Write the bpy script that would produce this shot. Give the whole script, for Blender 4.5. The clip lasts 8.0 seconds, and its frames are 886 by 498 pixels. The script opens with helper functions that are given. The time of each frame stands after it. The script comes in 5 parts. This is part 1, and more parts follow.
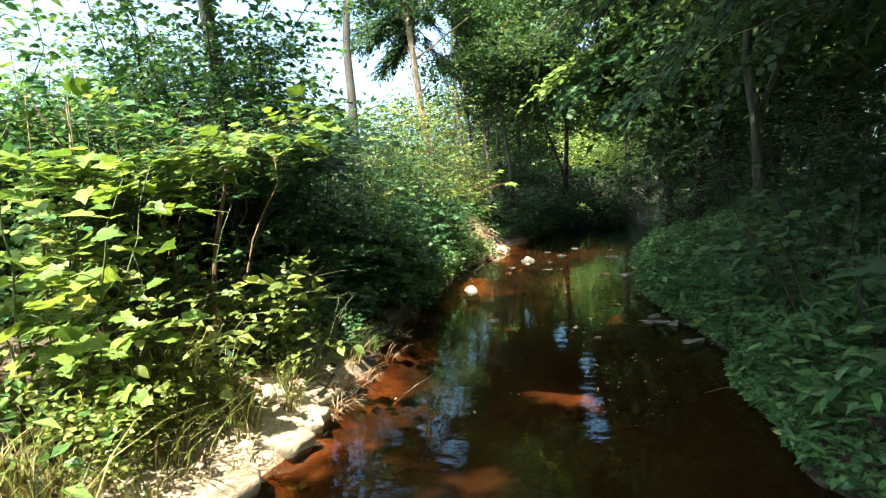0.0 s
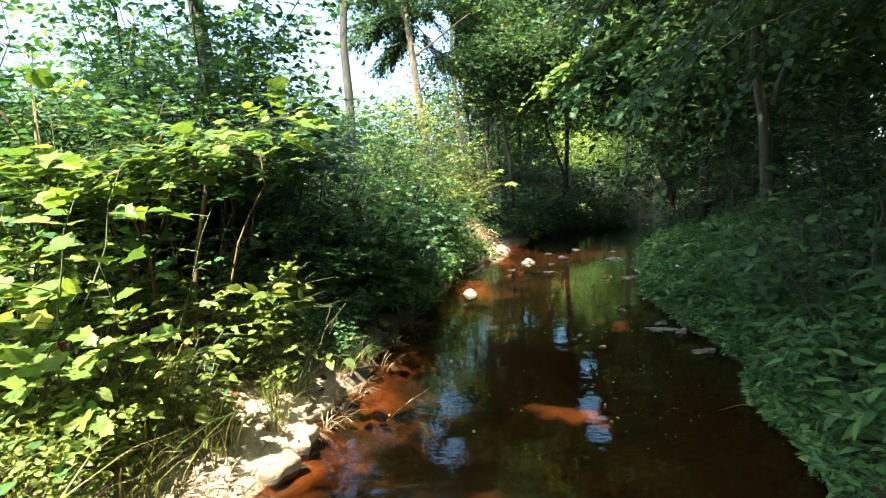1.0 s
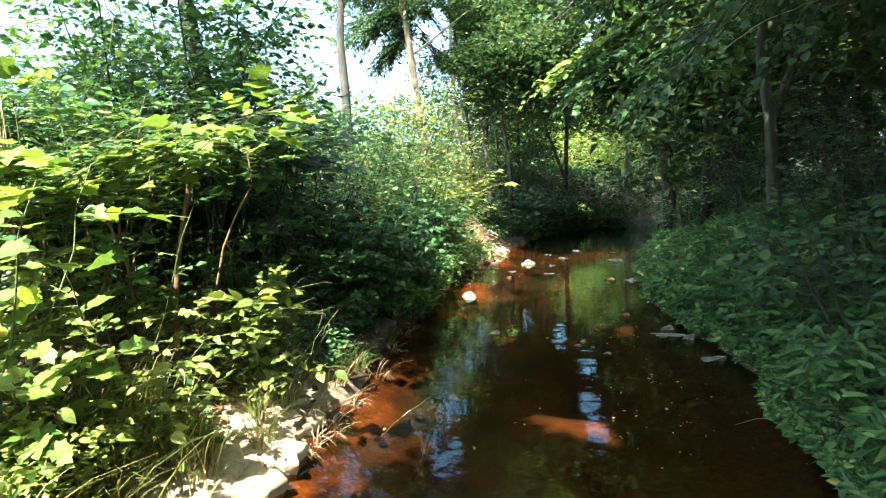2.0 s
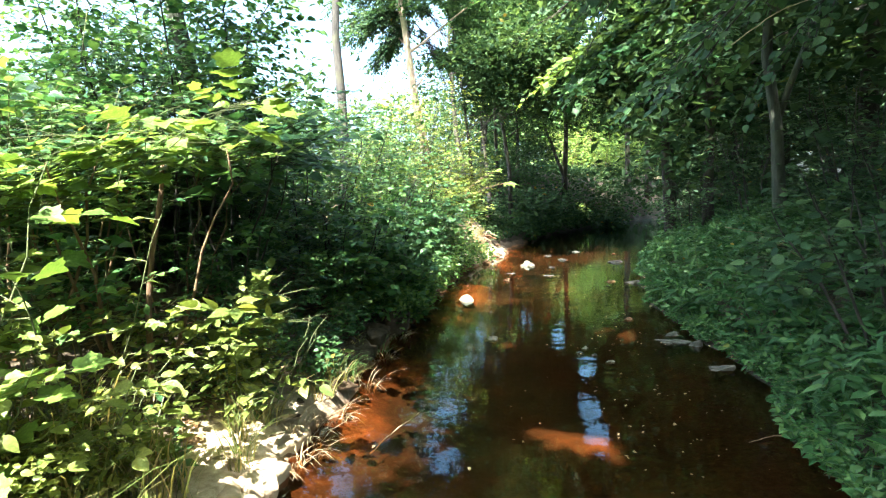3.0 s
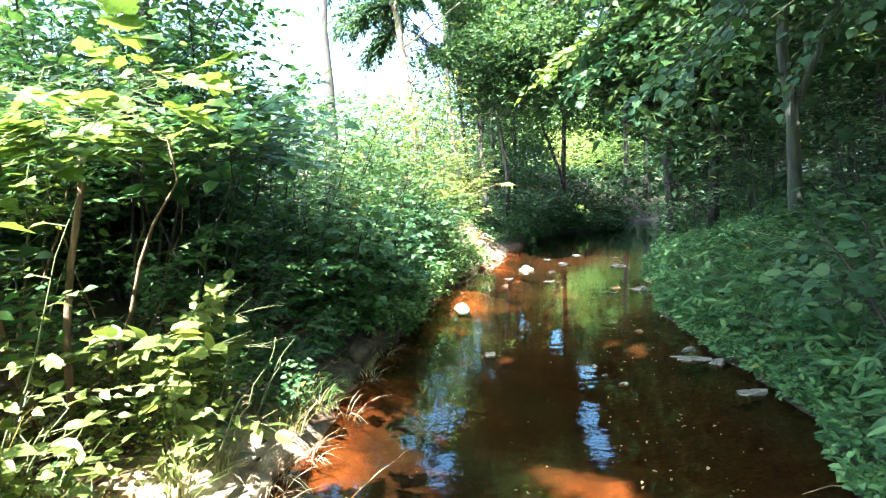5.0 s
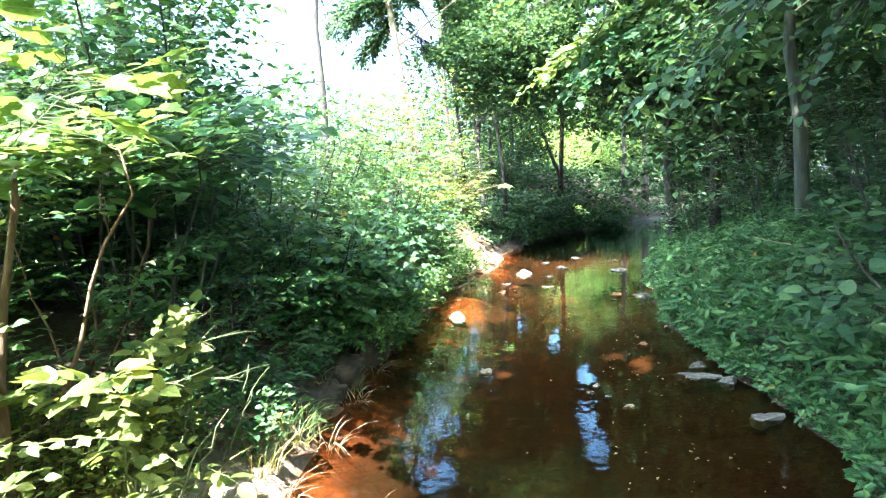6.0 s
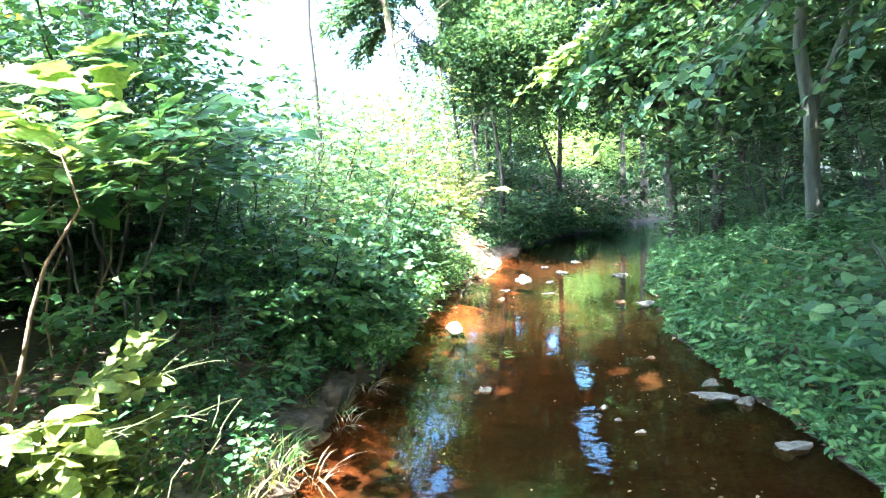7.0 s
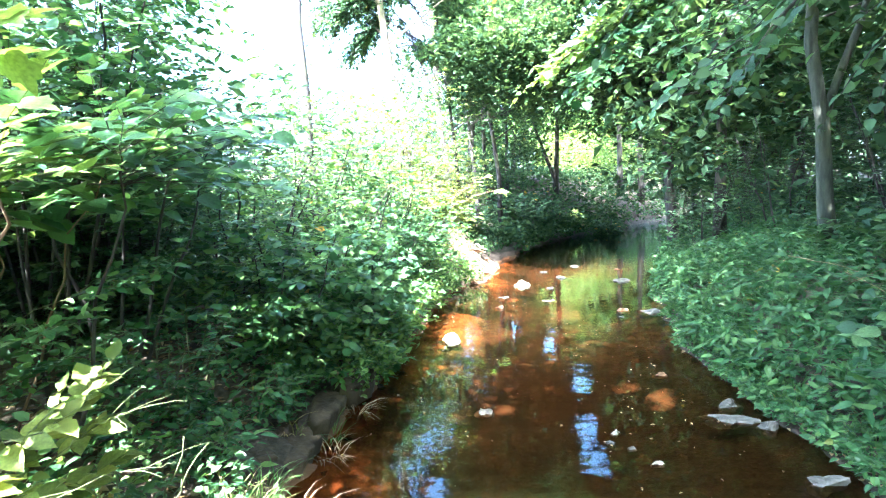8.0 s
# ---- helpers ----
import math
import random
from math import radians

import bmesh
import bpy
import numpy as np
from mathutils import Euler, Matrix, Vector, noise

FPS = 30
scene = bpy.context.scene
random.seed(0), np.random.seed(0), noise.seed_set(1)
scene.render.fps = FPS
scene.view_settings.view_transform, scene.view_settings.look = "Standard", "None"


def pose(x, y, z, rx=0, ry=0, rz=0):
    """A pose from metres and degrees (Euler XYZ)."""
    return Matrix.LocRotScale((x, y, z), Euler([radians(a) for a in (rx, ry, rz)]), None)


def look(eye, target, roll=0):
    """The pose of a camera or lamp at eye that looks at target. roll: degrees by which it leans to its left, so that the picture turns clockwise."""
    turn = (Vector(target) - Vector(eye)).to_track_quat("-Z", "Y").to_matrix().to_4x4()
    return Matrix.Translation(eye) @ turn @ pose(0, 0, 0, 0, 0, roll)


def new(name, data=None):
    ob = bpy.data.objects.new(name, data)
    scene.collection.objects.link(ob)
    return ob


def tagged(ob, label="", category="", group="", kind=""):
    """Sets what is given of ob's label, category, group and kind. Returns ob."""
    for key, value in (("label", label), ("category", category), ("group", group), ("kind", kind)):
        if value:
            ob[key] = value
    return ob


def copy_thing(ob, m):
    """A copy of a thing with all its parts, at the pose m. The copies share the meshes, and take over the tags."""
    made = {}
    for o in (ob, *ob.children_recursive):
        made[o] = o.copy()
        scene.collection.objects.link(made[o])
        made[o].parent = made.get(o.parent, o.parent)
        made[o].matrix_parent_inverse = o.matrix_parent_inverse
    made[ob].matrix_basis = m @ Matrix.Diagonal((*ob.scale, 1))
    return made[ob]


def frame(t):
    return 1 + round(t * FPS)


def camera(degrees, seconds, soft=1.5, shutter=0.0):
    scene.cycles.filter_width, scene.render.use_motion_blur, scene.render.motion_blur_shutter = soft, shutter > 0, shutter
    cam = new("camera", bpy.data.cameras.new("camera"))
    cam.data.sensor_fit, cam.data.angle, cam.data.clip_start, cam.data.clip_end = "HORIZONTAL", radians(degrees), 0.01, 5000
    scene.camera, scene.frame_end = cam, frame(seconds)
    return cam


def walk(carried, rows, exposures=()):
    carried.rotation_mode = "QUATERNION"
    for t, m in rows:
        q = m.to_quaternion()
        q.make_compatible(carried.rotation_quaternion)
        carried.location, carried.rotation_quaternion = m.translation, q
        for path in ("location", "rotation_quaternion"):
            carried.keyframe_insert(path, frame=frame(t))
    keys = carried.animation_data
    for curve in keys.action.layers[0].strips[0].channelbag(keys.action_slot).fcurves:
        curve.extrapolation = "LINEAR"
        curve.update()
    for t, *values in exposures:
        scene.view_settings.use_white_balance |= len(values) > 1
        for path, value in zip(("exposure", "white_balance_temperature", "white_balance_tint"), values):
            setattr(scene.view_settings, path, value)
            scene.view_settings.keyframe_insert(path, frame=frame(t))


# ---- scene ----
cam = camera(81.5, 8.0, 1.15)
PATH = [
    (0, (0.383, 0.249, 1.601), (0.149, 2.227, 1.418), -2.1),
    (0.5, (0.371, 0.377, 1.624), (0.14, 2.355, 1.439), -1.9),
    (1, (0.366, 0.523, 1.632), (0.135, 2.501, 1.445), -1.9),
    (1.5, (0.338, 0.643, 1.632), (0.11, 2.621, 1.446), -1.9),
    (3, (0.348, 1.01, 1.644), (0.127, 2.989, 1.456), -1.7),
    (3.5, (0.353, 1.152, 1.629), (0.132, 3.131, 1.444), -1.7),
    (4, (0.343, 1.312, 1.615), (0.126, 3.292, 1.432), -1.7),
    (4.5, (0.33, 1.463, 1.616), (0.117, 3.443, 1.435), -1.7),
    (6, (0.352, 1.95, 1.721), (0.152, 3.931, 1.534), -1.9),
    (6.5, (0.339, 2.123, 1.745), (0.143, 4.105, 1.56), -1.9),
    (7, (0.335, 2.297, 1.777), (0.145, 4.279, 1.592), -1.9),
    (7.5, (0.326, 2.483, 1.81), (0.142, 4.466, 1.626), -2.0),
    (8, (0.291, 2.66, 1.831), (0.118, 4.644, 1.649), -1.9),
]
walk(cam, [(t, look(eye, target, roll)) for t, eye, target, roll in PATH],
     exposures=[(0.0, 2.5, 5900, 11.5), (1.7, 2.85, 5800, 11.5), (3.5, 3.5, 5550, 12), (4.7, 3.9, 5350, 14), (6.5, 4.55, 5150, 16.5), (8.0, 5.0, 5000, 19)])

# ---- light ----
SUN_ELEVATION, SUN_TURN = radians(57), radians(200)      # turn: from +y towards +x
TO_SUN = Vector((math.sin(SUN_TURN) * math.cos(SUN_ELEVATION), math.cos(SUN_TURN) * math.cos(SUN_ELEVATION), math.sin(SUN_ELEVATION)))
world = bpy.data.worlds.new("world")
scene.world = world
world.use_nodes = True
wn = world.node_tree
sky = wn.nodes.new("ShaderNodeTexSky")
sky.sky_type, sky.sun_disc = "NISHITA", False
sky.sun_elevation, sky.sun_rotation = SUN_ELEVATION, SUN_TURN
sky.dust_density, sky.air_density, sky.ozone_density = 8.0, 1.0, 0.0
haze = wn.nodes.new("ShaderNodeMix")
haze.data_type, haze.blend_type = "RGBA", "MULTIPLY"
haze.inputs[0].default_value, haze.inputs[7].default_value = 1.0, (0.88, 1.0, 0.97, 1)
wn.links.new(sky.outputs[0], haze.inputs[6])
wn.links.new(haze.outputs[2], wn.nodes["Background"].inputs[0])
wn.nodes["Background"].inputs[1].default_value = 0.15
sun = new("sun", bpy.data.lights.new("sun", "SUN"))
sun.data.energy, sun.data.angle, sun.data.color = 5.0, radians(0.55), (1.0, 0.89, 0.71)
sun.matrix_world = look(TO_SUN * 60, (0, 0, 0))


# ---- materials ----
def node(m, kind, **inputs):
    n = m.node_tree.nodes.new(kind)
    for key, value in inputs.items():
        n.inputs[key.replace("_", " ")].default_value = value
    return n


def ramp(m, source, *stops):
    n = m.node_tree.nodes.new("ShaderNodeValToRGB")
    while len(n.color_ramp.elements) < len(stops):
        n.color_ramp.elements.new(0.5)
    for e, (at, col) in zip(n.color_ramp.elements, stops):
        e.position, e.color = at, (*col, 1)
    m.node_tree.links.new(source, n.inputs[0])
    return n.outputs[0]


def blank(name):
    m = bpy.data.materials.new(name)
    m.use_nodes = True
    return m, m.node_tree.links.new, m.node_tree.nodes["Principled BSDF"]


def leaf_material(name, dark, mid, light, single, gloss=0.42, through_share=0.33, old=(0.30, 0.20, 0.03)):
    """Leaf skin with a clear share of light coming through; each leaf has its own shade of green, a few are yellowed."""
    m, link, skin = blank(name)
    if single:
        pick = node(m, "ShaderNodeObjectInfo").outputs["Random"]
    else:
        pick = node(m, "ShaderNodeNewGeometry").outputs["Random Per Island"]
    col = ramp(m, pick, (0.0, dark), (0.5, mid), (0.9965, light), (1.0, old))
    coords = node(m, "ShaderNodeTexCoord")
    spots = node(m, "ShaderNodeTexNoise", Scale=9.0, Detail=4.0)
    link(coords.outputs["Object"], spots.inputs["Vector"])
    hue = node(m, "ShaderNodeHueSaturation")
    link(col, hue.inputs["Color"])
    var = node(m, "ShaderNodeMapRange", From_Min=0.3, From_Max=0.7, To_Min=0.7, To_Max=1.25)
    link(spots.outputs["Fac"], var.inputs["Value"])
    link(var.outputs["Result"], hue.inputs["Value"])
    link(hue.outputs["Color"], skin.inputs["Base Color"])
    skin.inputs["Roughness"].default_value = gloss
    skin.inputs["Specular IOR Level"].default_value = 0.26 if gloss < 0.7 else 0.15
    bump = node(m, "ShaderNodeBump", Strength=0.25, Distance=0.01)
    link(spots.outputs["Fac"], bump.inputs["Height"])
    link(bump.outputs["Normal"], skin.inputs["Normal"])
    glow = node(m, "ShaderNodeBsdfTranslucent")
    tint = node(m, "ShaderNodeMix")
    tint.data_type, tint.blend_type = "RGBA", "MULTIPLY"
    tint.inputs[0].default_value = 1.0
    link(hue.outputs["Color"], tint.inputs[6])
    tint.inputs[7].default_value = (1.8, 1.65, 0.9, 1)
    link(tint.outputs[2], glow.inputs["Color"])
    mix = node(m, "ShaderNodeMixShader", Fac=through_share)
    link(skin.outputs[0], mix.inputs[1])
    link(glow.outputs[0], mix.inputs[2])
    link(mix.outputs[0], m.node_tree.nodes["Material Output"].inputs["Surface"])
    return m


def bark_material(name, dark, light, scale=6.0):
    m, link, skin = blank(name)
    coords = node(m, "ShaderNodeTexCoord")
    squeeze = node(m, "ShaderNodeMapping", Scale=(scale, scale, scale * 0.22))
    link(coords.outputs["Object"], squeeze.inputs["Vector"])
    n1 = node(m, "ShaderNodeTexNoise", Scale=3.0, Detail=8.0, Roughness=0.65)
    link(squeeze.outputs[0], n1.inputs["Vector"])
    n2 = node(m, "ShaderNodeTexNoise", Scale=1.3, Detail=3.0)
    link(coords.outputs["Object"], n2.inputs["Vector"])
    a = ramp(m, n1.outputs["Fac"], (0.32, dark), (0.68, light))
    moss = ramp(m, n2.outputs["Fac"], (0.52, (0, 0, 0)), (0.66, (0.6, 0.6, 0.6)))
    mix = node(m, "ShaderNodeMix")
    mix.data_type = "RGBA"
    link(moss, mix.inputs[0])
    link(a, mix.inputs[6])
    mix.inputs[7].default_value = (0.09, 0.10, 0.035, 1)
    link(mix.outputs[2], skin.inputs["Base Color"])
    skin.inputs["Roughness"].default_value = 0.9
    bump = node(m, "ShaderNodeBump", Strength=0.7, Distance=0.03)
    link(n1.outputs["Fac"], bump.inputs["Height"])
    link(bump.outputs["Normal"], skin.inputs["Normal"])
    return m


def stone_material(name, dark, light):
    m, link, skin = blank(name)
    coords = node(m, "ShaderNodeTexCoord")
    n1 = node(m, "ShaderNodeTexNoise", Scale=7.0, Detail=9.0, Roughness=0.62)
    n2 = node(m, "ShaderNodeTexNoise", Scale=45.0, Detail=4.0)
    for n in (n1, n2):
        link(coords.outputs["Object"], n.inputs["Vector"])
    link(ramp(m, n1.outputs["Fac"], (0.3, dark), (0.62, light)), skin.inputs["Base Color"])
    skin.inputs["Roughness"].default_value = 0.75
    skin.inputs["Specular IOR Level"].default_value = 0.2
    bump = node(m, "ShaderNodeBump", Strength=0.5, Distance=0.015)
    link(n2.outputs["Fac"], bump.inputs["Height"])
    link(bump.outputs["Normal"], skin.inputs["Normal"])
    return m


def ground_material():
    """Rust-brown silt under water, pale sandy loam at the water's edge, dark leaf mould and moss further up. Shade over
    the deeper bed and the far bank is put into the colour.
    """
    m, link, skin = blank("soil")
    coords = node(m, "ShaderNodeTexCoord")
    split = node(m, "ShaderNodeSeparateXYZ")
    link(coords.outputs["Object"], split.inputs[0])
    big = node(m, "ShaderNodeTexNoise", Scale=1.1, Detail=6.0, Roughness=0.6)
    fine = node(m, "ShaderNodeTexNoise", Scale=22.0, Detail=8.0, Roughness=0.7)
    grit = node(m, "ShaderNodeTexVoronoi", Scale=38.0)
    for n in (big, fine, grit):
        link(coords.outputs["Object"], n.inputs["Vector"])
    silt = ramp(m, big.outputs["Fac"], (0.3, (0.072, 0.036, 0.014)), (0.5, (0.19, 0.092, 0.034)), (0.68, (0.36, 0.175, 0.064)))
    sand = ramp(m, fine.outputs["Fac"], (0.3, (0.24, 0.175, 0.10)), (0.5, (0.45, 0.36, 0.24)), (0.7, (0.58, 0.49, 0.35)))
    loose = ramp(m, fine.outputs["Fac"], (0.35, (0.08, 0.05, 0.024)), (0.5, (0.25, 0.165, 0.076)), (0.65, (0.40, 0.30, 0.16)))
    mould = ramp(m, fine.outputs["Fac"], (0.28, (0.022, 0.016, 0.009)), (0.5, (0.06, 0.043, 0.024)), (0.7, (0.10, 0.08, 0.035)))
    height = node(m, "ShaderNodeMath")
    height.operation = "MULTIPLY_ADD"
    link(big.outputs["Fac"], height.inputs[0])
    height.inputs[1].default_value = 0.35
    link(split.outputs["Z"], height.inputs[2])

    def blend(low, high, a, b):
        r = node(m, "ShaderNodeMapRange", From_Min=low, From_Max=high)
        link(height.outputs[0], r.inputs["Value"])
        x = node(m, "ShaderNodeMix")
        x.data_type = "RGBA"
        link(r.outputs["Result"], x.inputs[0])
        link(a, x.inputs[6])
        link(b, x.inputs[7])
        return x.outputs[2]
    dark_soil = ramp(m, fine.outputs["Fac"], (0.3, (0.018, 0.013, 0.009)), (0.6, (0.055, 0.04, 0.025)))
    # Bed and bank go over to the dark soil past x 1.2.
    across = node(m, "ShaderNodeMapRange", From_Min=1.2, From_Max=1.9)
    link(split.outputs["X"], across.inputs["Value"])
    # Bank earth between y 5 and 13, darkened further to hold the shade there.
    earth = ramp(m, fine.outputs["Fac"], (0.3, (0.019, 0.013, 0.008)), (0.65, (0.07, 0.049, 0.029)))
    patchy = node(m, "ShaderNodeTexNoise", Scale=0.42, Detail=2.0)
    link(coords.outputs["Object"], patchy.inputs["Vector"])
    jitter = node(m, "ShaderNodeMath")
    jitter.operation = "MULTIPLY_ADD"
    link(patchy.outputs["Fac"], jitter.inputs[0])
    jitter.inputs[1].default_value = 2.0
    link(split.outputs["Y"], jitter.inputs[2])
    stretch = node(m, "ShaderNodeMapRange", From_Min=1.0, From_Max=21.0)
    link(jitter.outputs[0], stretch.inputs["Value"])
    earth_reach = ramp(m, stretch.outputs["Result"], (0.21, (0, 0, 0)), (0.25, (1, 1, 1)), (0.66, (1, 1, 1)), (0.69, (0, 0, 0)), (0.80, (0, 0, 0)), (0.84, (1, 1, 1)))
    loam = node(m, "ShaderNodeMix")
    loam.data_type = "RGBA"
    link(earth_reach, loam.inputs[0])
    link(sand, loam.inputs[6])
    link(earth, loam.inputs[7])
    sand = loam.outputs[2]
    # Dark soil past y 17 puts the far bank's shade into the colour.
    beyond = node(m, "ShaderNodeMapRange", From_Min=16.5, From_Max=18.0)
    link(split.outputs["Y"], beyond.inputs["Value"])
    far_dark = node(m, "ShaderNodeMix")
    far_dark.data_type = "RGBA"
    link(beyond.outputs["Result"], far_dark.inputs[0])
    link(sand, far_dark.inputs[6])
    link(dark_soil, far_dark.inputs[7])
    sand = far_dark.outputs[2]
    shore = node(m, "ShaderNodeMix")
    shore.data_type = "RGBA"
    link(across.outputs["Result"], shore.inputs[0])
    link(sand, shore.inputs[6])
    link(dark_soil, shore.inputs[7])
    # Dark tone of the deeper bed, with the shade over it put in.
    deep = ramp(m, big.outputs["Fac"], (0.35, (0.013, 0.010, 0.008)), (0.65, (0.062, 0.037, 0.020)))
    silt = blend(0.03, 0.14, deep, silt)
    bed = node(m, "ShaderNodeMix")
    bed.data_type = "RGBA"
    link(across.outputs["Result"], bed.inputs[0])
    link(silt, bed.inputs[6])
    link(dark_soil, bed.inputs[7])
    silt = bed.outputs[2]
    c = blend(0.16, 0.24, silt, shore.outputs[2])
    c = blend(0.36, 0.50, c, mould)
    slip = node(m, "ShaderNodeVectorMath")
    slip.operation = "DISTANCE"
    link(coords.outputs["Object"], slip.inputs[0])
    slip.inputs[1].default_value = (-0.3, 15.2, 0.5)
    torn = node(m, "ShaderNodeMath")
    torn.operation = "MULTIPLY_ADD"
    link(fine.outputs["Fac"], torn.inputs[0])
    torn.inputs[1].default_value = 1.6
    link(slip.outputs["Value"], torn.inputs[2])
    bare = node(m, "ShaderNodeMapRange", From_Min=1.12, From_Max=1.4, To_Min=1.0, To_Max=0.0)
    link(torn.outputs[0], bare.inputs["Value"])
    dry = node(m, "ShaderNodeMapRange", From_Min=0.03, From_Max=0.12)
    link(split.outputs["Z"], dry.inputs["Value"])
    both = node(m, "ShaderNodeMath")
    both.operation = "MULTIPLY"
    link(bare.outputs["Result"], both.inputs[0])
    link(dry.outputs["Result"], both.inputs[1])
    slope = node(m, "ShaderNodeMix")
    slope.data_type = "RGBA"
    link(both.outputs[0], slope.inputs[0])
    link(c, slope.inputs[6])
    link(loose, slope.inputs[7])
    c = slope.outputs[2]
    link(c, skin.inputs["Base Color"])
    skin.inputs["Roughness"].default_value = 0.92
    bump = node(m, "ShaderNodeBump", Strength=0.8, Distance=0.03)
    add = node(m, "ShaderNodeMath")
    link(fine.outputs["Fac"], add.inputs[0])
    soft = node(m, "ShaderNodeMath")
    soft.operation = "MULTIPLY"
    link(grit.outputs["Distance"], soft.inputs[0])
    soft.inputs[1].default_value = 0.15
    link(soft.outputs[0], add.inputs[1])
    link(add.outputs[0], bump.inputs["Height"])
    link(bump.outputs["Normal"], skin.inputs["Normal"])
    return m


def water_material():
    """Clear brown stream water: tea-coloured in depth, glossy at grazing angles, lightly rippled."""
    m, link, skin = blank("stream_water")
    m.node_tree.nodes.remove(skin)
    coords = node(m, "ShaderNodeTexCoord")
    squeeze = node(m, "ShaderNodeMapping", Scale=(0.8, 1.1, 1.0))
    link(coords.outputs["Object"], squeeze.inputs["Vector"])
    waves = node(m, "ShaderNodeTexNoise", Scale=4.0, Detail=1.0, Roughness=0.5)
    chop = node(m, "ShaderNodeTexNoise", Scale=13.0, Detail=1.0)
    calm = node(m, "ShaderNodeTexNoise", Scale=0.55, Detail=2.0)
    for n in (waves, chop):
        link(squeeze.outputs[0], n.inputs["Vector"])
    link(coords.outputs["Object"], calm.inputs["Vector"])
    force = node(m, "ShaderNodeMapRange", From_Min=0.35, From_Max=0.7, To_Min=0.15, To_Max=0.55)
    link(calm.outputs["Fac"], force.inputs["Value"])
    small = node(m, "ShaderNodeMath")
    small.operation = "MULTIPLY"
    link(chop.outputs["Fac"], small.inputs[0])
    link(force.outputs["Result"], small.inputs[1])
    total = node(m, "ShaderNodeMath")
    link(waves.outputs["Fac"], total.inputs[0])
    link(small.outputs[0], total.inputs[1])
    bump = node(m, "ShaderNodeBump", Strength=0.05, Distance=0.05)
    link(total.outputs[0], bump.inputs["Height"])
    clear = node(m, "ShaderNodeBsdfTransparent", Color=(0.57, 0.39, 0.23, 1))
    shine = node(m, "ShaderNodeBsdfGlossy", Roughness=0.0, Color=(0.73, 0.97, 0.96, 1))
    fres = node(m, "ShaderNodeFresnel", IOR=1.34)
    for n in (shine, fres):
        link(bump.outputs["Normal"], n.inputs["Normal"])
    mix = node(m, "ShaderNodeMixShader")
    link(fres.outputs[0], mix.inputs[0])
    link(clear.outputs[0], mix.inputs[1])
    link(shine.outputs[0], mix.inputs[2])
    link(mix.outputs[0], m.node_tree.nodes["Material Output"].inputs["Surface"])
    return m


def leaf_pair(name, dark, mid, light, **more):
    return leaf_material(name, dark, mid, light, False, **more), leaf_material(name + "_single", dark, mid, light, True, **more)


MAPLE = leaf_pair("maple_leaf", (0.066, 0.122, 0.024), (0.120, 0.195, 0.034), (0.205, 0.285, 0.054))
HAZEL = leaf_pair("hazel_leaf", (0.027, 0.082, 0.032), (0.060, 0.138, 0.043), (0.128, 0.222, 0.060))
WILLOW = leaf_pair("shrub_leaf", (0.036, 0.088, 0.030), (0.080, 0.155, 0.042), (0.165, 0.250, 0.060))
HERB = leaf_pair("herb_leaf", (0.027, 0.075, 0.029), (0.048, 0.114, 0.041), (0.090, 0.164, 0.054))
# Weed green; on lit bushes its yellow puts the sun into the colour.
SUNLIT_WEED = leaf_pair("sunlit_weed_leaf", (0.068, 0.104, 0.022), (0.130, 0.170, 0.034), (0.215, 0.250, 0.056))
# Dark bluish greens with the wood's shade put into the leaf colour.
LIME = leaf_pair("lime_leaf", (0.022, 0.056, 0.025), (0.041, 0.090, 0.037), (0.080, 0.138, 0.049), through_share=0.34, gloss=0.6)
FAR_SHADE = leaf_pair("shaded_far_leaf", (0.019, 0.046, 0.022), (0.037, 0.075, 0.033), (0.070, 0.115, 0.043), through_share=0.34, gloss=0.75)
GRASS = leaf_pair("grass_blade", (0.045, 0.078, 0.018), (0.115, 0.135, 0.034), (0.300, 0.245, 0.100), old=(0.42, 0.34, 0.16))
GRASS_SHADE = leaf_pair("shade_grass", (0.030, 0.085, 0.022), (0.065, 0.14, 0.035), (0.12, 0.20, 0.06))
LITTER = leaf_pair("fallen_leaf", (0.10, 0.055, 0.022), (0.20, 0.125, 0.055), (0.33, 0.25, 0.13), through_share=0.15)
BARK_GREY = bark_material("grey_bark", (0.026, 0.030, 0.020), (0.072, 0.080, 0.054))
BARK_TAN = bark_material("tan_bark", (0.15, 0.11, 0.075), (0.35, 0.27, 0.185))
BARK_DARK = bark_material("dark_bark", (0.014, 0.012, 0.009), (0.045, 0.038, 0.029))
BARK_PATCHY = bark_material("mottled_bark", (0.012, 0.011, 0.009), (0.05, 0.045, 0.036), 4)
TWIG = bark_material("twig_bark", (0.09, 0.055, 0.03), (0.22, 0.135, 0.07), 12)
STEM = bark_material("green_stem", (0.06, 0.075, 0.025), (0.13, 0.15, 0.055), 14)
STRAW = bark_material("dry_stalk", (0.22, 0.16, 0.08), (0.42, 0.33, 0.19), 14)
STONE_PALE = stone_material("pale_stone", (0.08, 0.067, 0.048), (0.25, 0.215, 0.165))
STONE_GREY = stone_material("grey_stone", (0.04, 0.039, 0.033), (0.125, 0.12, 0.105))
CRUST = stone_material("sand_crust", (0.19, 0.14, 0.08), (0.38, 0.305, 0.20))
CLOD = stone_material("dried_earth", (0.10, 0.075, 0.045), (0.30, 0.24, 0.16))
EARTH_CLOD = stone_material("dark_earth", (0.020, 0.014, 0.008), (0.075, 0.053, 0.031))
# Darker copy of the grey stone, for stones that lie in shade.
STONE_SHADE = stone_material("shaded_stone", (0.03, 0.029, 0.024), (0.105, 0.10, 0.085))
